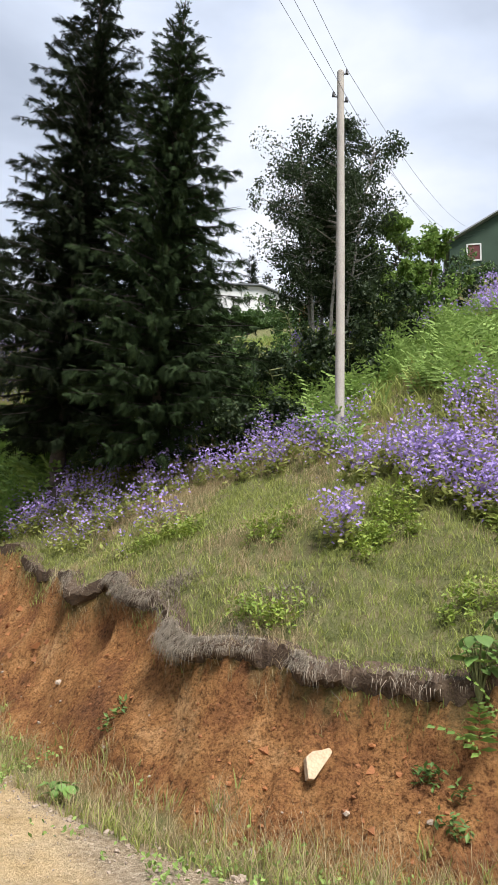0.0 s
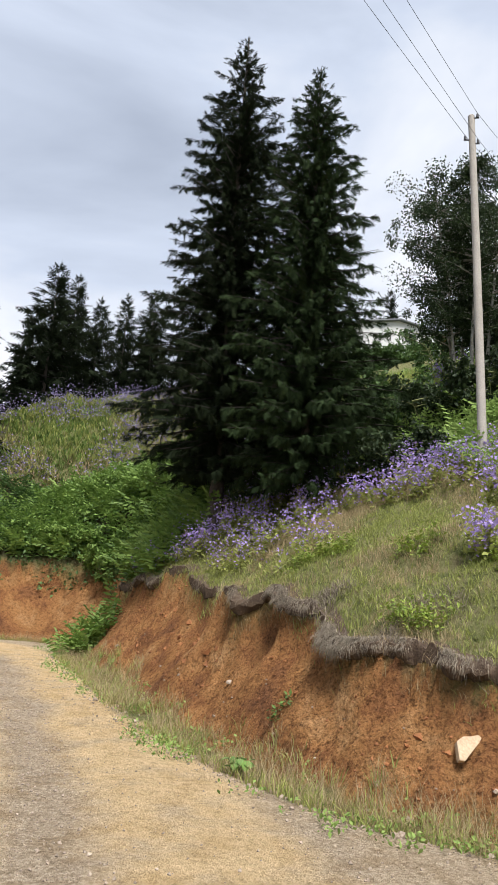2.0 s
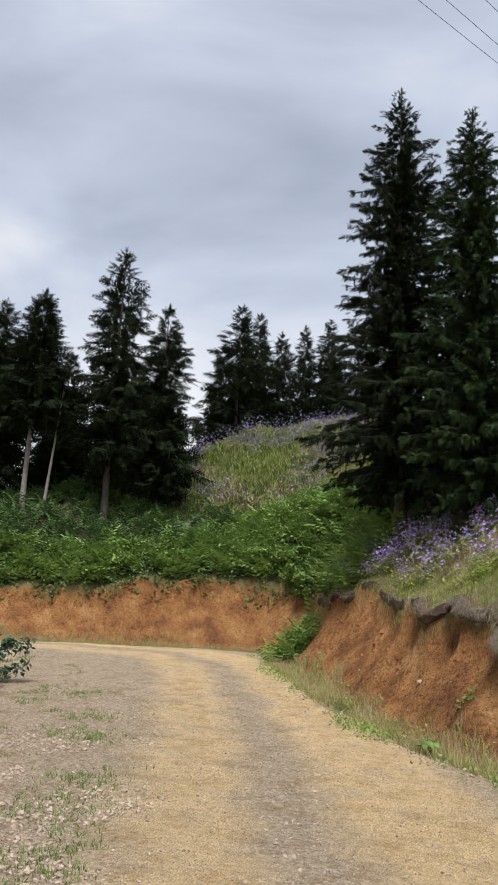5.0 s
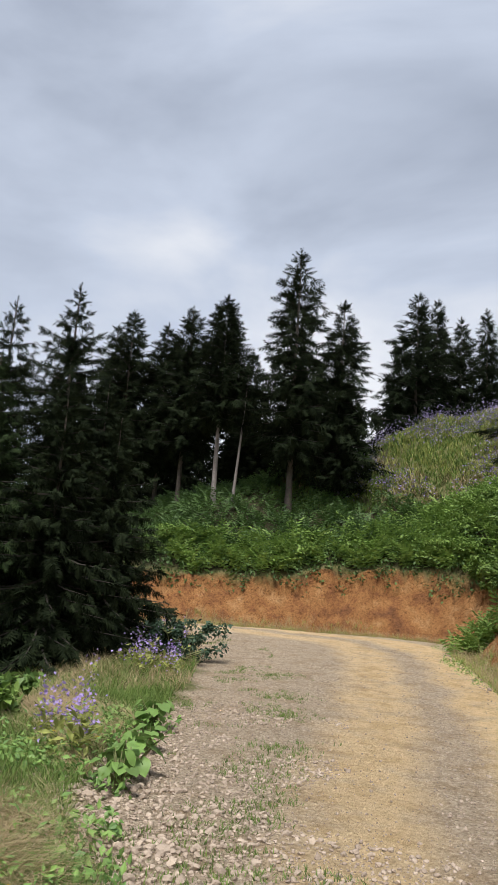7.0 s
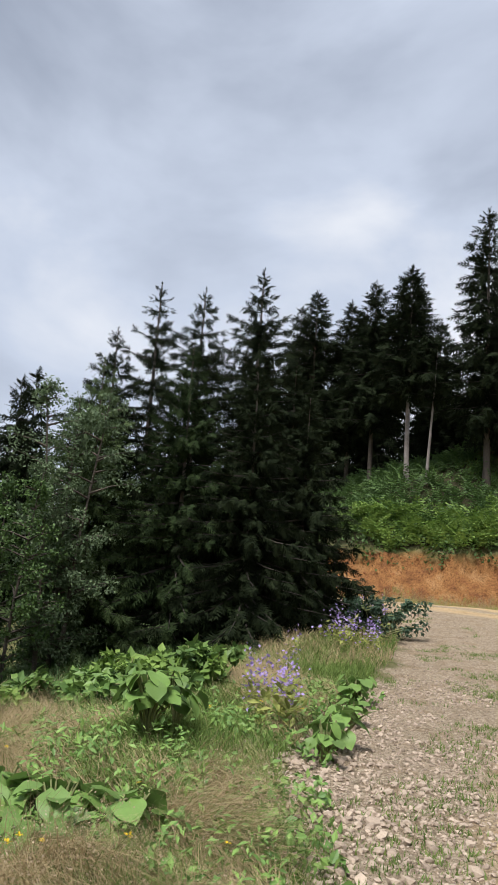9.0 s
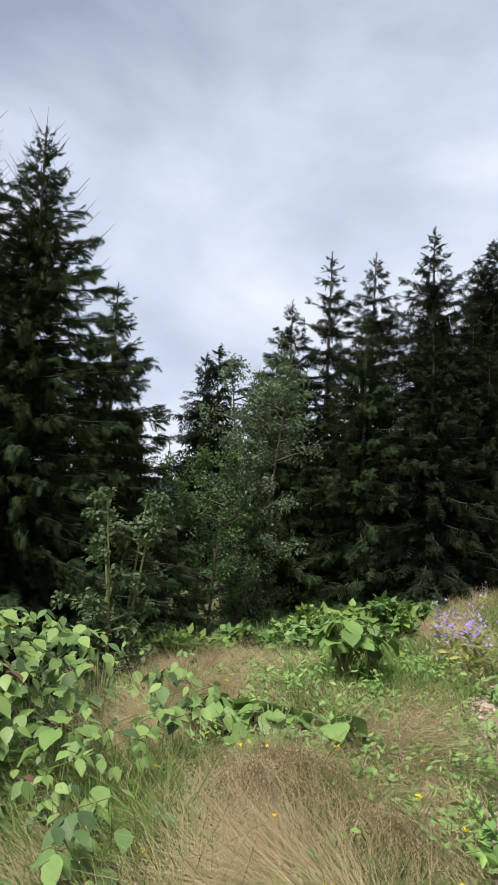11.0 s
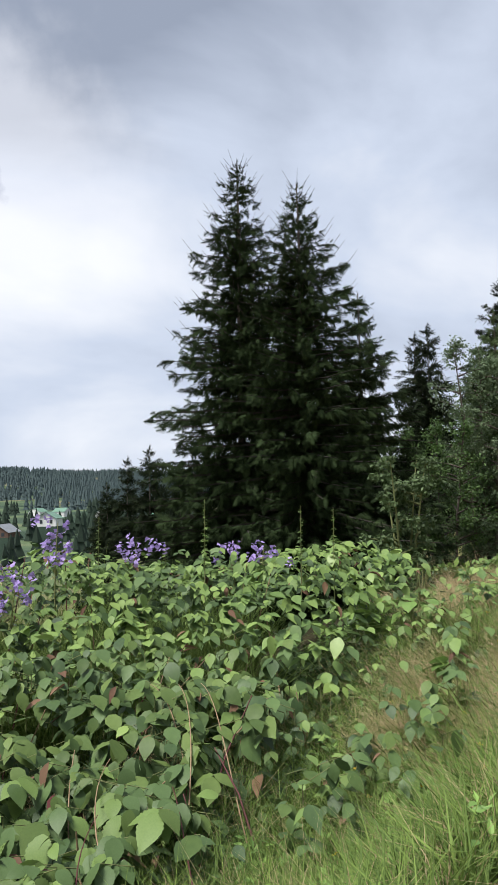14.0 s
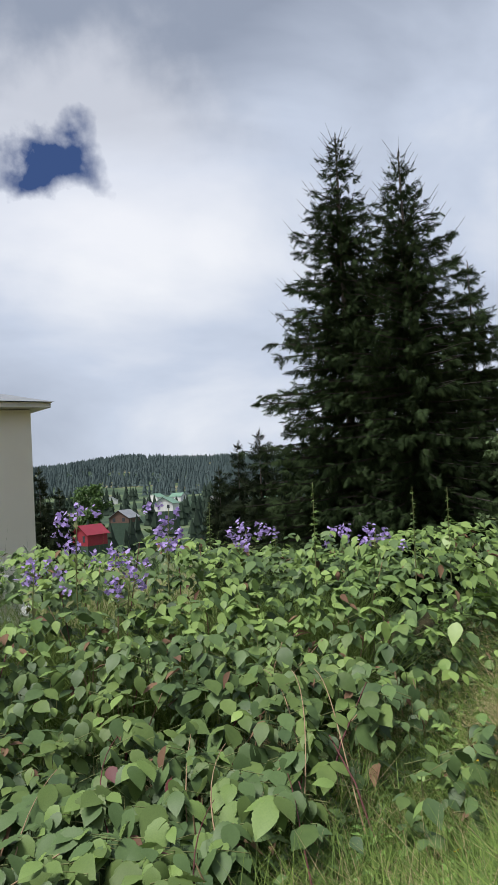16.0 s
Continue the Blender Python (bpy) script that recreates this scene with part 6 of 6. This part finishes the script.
# ---- houses ----
def gable_house(name, label, wide, deep, eave, ridge, wall_mat, roof_mat, windows=(), over=0.35, group=""):
    """A house with its base at the origin, gable walls facing -y; windows: (x, z, w, h) on that front."""
    ob = tagged(new(name), label, "house", group)
    bm = bmesh.new()
    a, b = wide / 2, deep / 2
    v = [bm.verts.new(c) for c in ((-a, -b, 0), (a, -b, 0), (a, -b, eave), (0, -b, ridge), (-a, -b, eave), (-a, b, 0), (a, b, 0), (a, b, eave), (0, b, ridge), (-a, b, eave))]
    for q in ((0, 1, 2, 3, 4), (6, 5, 9, 8, 7), (1, 6, 7, 2), (5, 0, 4, 9), (0, 5, 6, 1), (2, 7, 8, 3), (4, 3, 8, 9)):
        bm.faces.new([v[i] for i in q])
    part("wall", bm_mesh("wall", bm, wall_mat), ob)
    run, rise = a, ridge - eave
    length, ang = math.hypot(run, rise) + over, math.degrees(math.atan2(rise, run))
    for sgn in (-1, 1):
        bm = bmesh.new()
        box(bm, length, deep + 2 * over, 0.08, pose(sgn * (length / 2) * math.cos(math.radians(ang)), 0, ridge - (length / 2) * math.sin(math.radians(ang)) + 0.07, 0, sgn * ang, 0))
        part("roof_slope", bm_mesh("roof_slope", bm, roof_mat), ob)
    for wx, wz, ww, wh, fm, pm in windows:
        bm = bmesh.new()
        for dx, dz, sw, sh in ((-ww / 2, 0, 0.08, wh + 0.08), (ww / 2, 0, 0.08, wh + 0.08), (0, wh / 2, ww, 0.08), (0, -wh / 2, ww, 0.08)):
            box(bm, sw, 0.08, sh, pose(wx + dx, -b - 0.03, wz + dz))
        fr = part("window", bm_mesh("window", bm, fm), ob)
        bm = bmesh.new()
        box(bm, ww - 0.06, 0.04, wh - 0.06, pose(wx, -b - 0.015, wz))
        part("pane", bm_mesh("pane", bm, pm), fr)
    return ob


h = gable_house("green_house", "dark green boarded house with a grey roof", 7.5, 8, 5.6, 7.8, M_GREENWALL, M_TIN, ((-2.4, 4.9, 0.75, 1.0, M_WHITE, M_SHUTTER), (0.6, 4.9, 0.75, 1.0, M_WHITE, M_SHUTTER)))
h.matrix_world = pose(14.6, 46.5, 16.6, 0, 0, -14)
bm = bmesh.new()
box(bm, 2.2, 0.06, 0.7, pose(-2.2, -4.06, 2.9))
part("boarded_patch", bm_mesh("boarded_patch", bm, M_BROWNWOOD), h, "bare brown boards")
h = gable_house("long_shed", "low whitewashed shed with a shallow sheet roof", 6.4, 7, 2.4, 3.0, M_WHITE, M_TIN, ((0.9, 1.75, 0.8, 0.55, M_METAL, M_GLASSD),), 0.3)
h.matrix_world = pose(-2.4, 57.5, 20.6, 0, 0, 24)
bm = bmesh.new()
box(bm, 6.3, 6.9, 5.0, pose(0, 0, -2.48))
part("footing", bm_mesh("footing", bm, M_DARKWOOD), h, "dark stone footing")
h = gable_house("orange_shed", "small shed with peeling orange and white boards", 3.6, 4, 2.4, 2.6, M_ORANGE, M_TIN, (), 0.2)
h.matrix_world = pose(1.0, 58.6, 20.9, 0, 0, 0)
bm = bmesh.new()
box(bm, 2.6, 0.06, 1.5, pose(-0.2, -2.06, 1.3))
part("white_panel", bm_mesh("white_panel", bm, M_WHITE), h, "weathered white boards")

# the pale building at the meadow's edge, its corner towards the valley
wall_dir = math.degrees(math.atan2(-7.9 + 6.85, -10.55 + 11.42))
bld = tagged(new("pale_house"), "pale rendered house with a shallow grey sheet roof", "house")
bld.matrix_world = pose(-11.42, -6.86, -3.6, 0, 0, wall_dir)
bm = bmesh.new()
box(bm, 9, 7, 6.55, pose(4.5, -3.5, 3.275))
part("wall", bm_mesh("wall", bm, M_WALL), bld)
bm = bmesh.new()
box(bm, 9.6, 7.6, 0.10, pose(4.5, -3.5, 6.62))
part("eave_board", bm_mesh("eave_board", bm, M_WHITE), bld)
bm = bmesh.new()
lo, hi = [(-0.36, 0.36), (9.36, 0.36), (9.36, -7.36), (-0.36, -7.36)], [(3.2, -3.2), (6.0, -3.2), (6.0, -3.8), (3.2, -3.8)]
vs = [bm.verts.new((*c, 6.68)) for c in lo] + [bm.verts.new((*c, 7.75)) for c in hi]
for q in ((0, 1, 5, 4), (1, 2, 6, 5), (2, 3, 7, 6), (3, 0, 4, 7), (4, 5, 6, 7), (3, 2, 1, 0)):
    bm.faces.new([vs[i] for i in q])
part("roof", bm_mesh("roof", bm, M_TIN), bld)
bm = bmesh.new()
box(bm, 1.1, 0.9, 0.02, pose(1.7, -0.75, 7.07, -16, 0, 0))
part("rust_patch", bm_mesh("rust_patch", bm, M_RUST), bld, "rusted red roof sheet")
ch = []
for k in range(26):
    q = np.array([[G.uniform(0.1, 3.5), 0.25 + G.uniform(0, 0.4), 2.6 + G.uniform(0, 0.75)]])
    ch.append(spread(*PEBBLES[k % 4], mats_of(q, G.uniform(0, 6, 1), G.uniform(0, 1, 1), G.uniform(0, 1, 1), G.uniform(0.15, 0.3, 1))))
rub = part("rubble_base", np_mesh("rubble_base", *join(ch), M_WHITE), bld, "whitewashed rubble footing")
tagged(rub, kind="stuff")


def on_land(x, y):
    return float(height(x, y)[0])


for name, label, x, y, z, yaw, args in (
        ("red_hut", "dark red hut with a bright red roof", -104, -31, -6.9, 60, (3.0, 4.0, 1.7, 2.9, M_REDWALL, M_REDROOF)),
        ("timber_house", "unfinished brown timber house with a grey roof", -183, -43.5, -7.7, 75, (5.4, 6, 1.3, 3.1, M_BROWNWOOD, M_TIN)),
        ("white_house", "white house with a green-grey roof", -186, -33, -5.5, 80, (5.0, 5, 2.0, 3.5, M_WHITE, M_TINGREEN))):
    h = gable_house(name, label, *args)
    h.matrix_world = pose(x, y, z, 0, 0, yaw)
    bm = bmesh.new()
    depth = z - on_land(x, y) + 1.5
    if depth > 0.2:
        box(bm, args[0], args[1], depth, pose(0, 0, -depth / 2 + 0.02))
        part("footing", bm_mesh("footing", bm, M_GREENWALL), h)
    bm = bmesh.new()
    for dx in (-0.25, 0.25):
        box(bm, args[0] * 0.14, 0.06, 0.9, pose(dx * args[0], -args[1] / 2 - 0.02, args[2] * 0.6))
    part("window", bm_mesh("window", bm, M_GLASSD), h)
for k, (a, d) in enumerate(((0.045, 430), (0.085, 440), (0.115, 460), (0.0, 450), (0.17, 470), (0.30, 520), (0.20, 480), (0.26, 500))):
    ang = math.radians(92.7) + 0.0 + (a - 0.07)
    x, y = 2.7 - d * math.sin(ang), -1.9 + d * math.cos(ang)
    h = gable_house("village_house", "small distant house with a pale roof", 9, 8, 3.2, 5.4, M_WHITE, M_TIN if k % 2 else M_TINGREEN, group="village houses")
    h.matrix_world = pose(x, y, on_land(x, y), 0, 0, 40 * k)

# ---- distant woods ----
CONE = []
for k in range(3):
    zz, rr = 0.06 + 0.27 * k, 0.30 * (1 - 0.27 * k)
    CONE.append((zz, rr))
cv, cf = [], []
for zz, rr in CONE:
    b0 = len(cv)
    for i in range(5):
        aa = 2 * math.pi * i / 5 + zz * 9
        jag = 1.0 if i % 2 else 0.72
        cv.append((rr * jag * math.cos(aa), rr * jag * math.sin(aa), zz))
    cv.append((0, 0, min(1.0, zz + 0.45)))
    cf += [(b0 + i, b0 + (i + 1) % 5, b0 + 5) for i in range(5)]
CONE_T = (np.array(cv), np.array(cf))


def wood(label, n, keep, lo, hi, reach, mat, fan=(60, 128)):
    g = np.random.default_rng(int(reach[0]))
    ang, d = np.radians(g.uniform(*fan, n)), np.sqrt(g.uniform(reach[0] ** 2, reach[1] ** 2, n))
    x, y = 2.7 - d * np.sin(ang), -1.9 + d * np.cos(ang)
    k = keep(x, y, d, g)
    x, y = x[k], y[k]
    hgt = g.uniform(lo, hi, len(x))
    m = mats_of(np.stack([x, y, height(x, y) - 0.3], -1), g.uniform(0, 6.28, len(x)), np.zeros(len(x)), np.zeros(len(x)), hgt[:, None] * (1.0, 1.0, 1))
    stuff("distant_wood", label, "trees", [spread(*CONE_T, m)], mat)


# far trees carry distance haze in their base colour: paler and bluer
M_FARWOOD = material("haze_tinted_wood", (0.072, 0.102, 0.100), (0.045, 0.065, 0.066), 0.05, 0.9, 0.0, 1.0)
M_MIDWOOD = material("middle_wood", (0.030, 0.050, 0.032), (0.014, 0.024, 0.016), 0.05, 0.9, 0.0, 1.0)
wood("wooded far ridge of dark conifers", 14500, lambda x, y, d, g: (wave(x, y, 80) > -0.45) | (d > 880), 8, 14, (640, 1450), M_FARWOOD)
wood("dark conifers round the village", 1500, lambda x, y, d, g: wave(x + 70, y, 45) > 0.12, 7, 13, (230, 560), M_MIDWOOD)
wood("scattered conifers in the valley", 220, lambda x, y, d, g: (wave(x, y, 22) > 0.1), 5, 9, (75, 200), M_MIDWOOD, (68, 126))

# weeds through the meadow
x, y = scatter(G, 2600, -7, 0.3, -2.2, 6.5, lambda x, y, t, dv, df: (dv > 0.15) & (dv < 4) & (wave(x + 8, y, 0.7) > 0.05))
stuff("meadow_weeds", "leafy green weeds growing through meadow grass", "weeds", [herb_leaves(G, x[:420], y[:420], np.full(len(x[:420]), 0.26), 18, 0.065)], M_BURDOCK)
for k, (x, y) in enumerate(((-5.2, 52.5), (-3.2, 52.0), (-1.2, 52.2), (0.8, 53.0), (2.6, 54.0))):
    shrub("dense green shrub in front of the upper sheds", x, y, 1.3, 20.7 - on_land(x, y) + 0.2 * (k % 2), 470 + k, M_LEAF, 0.22, 30, 40)
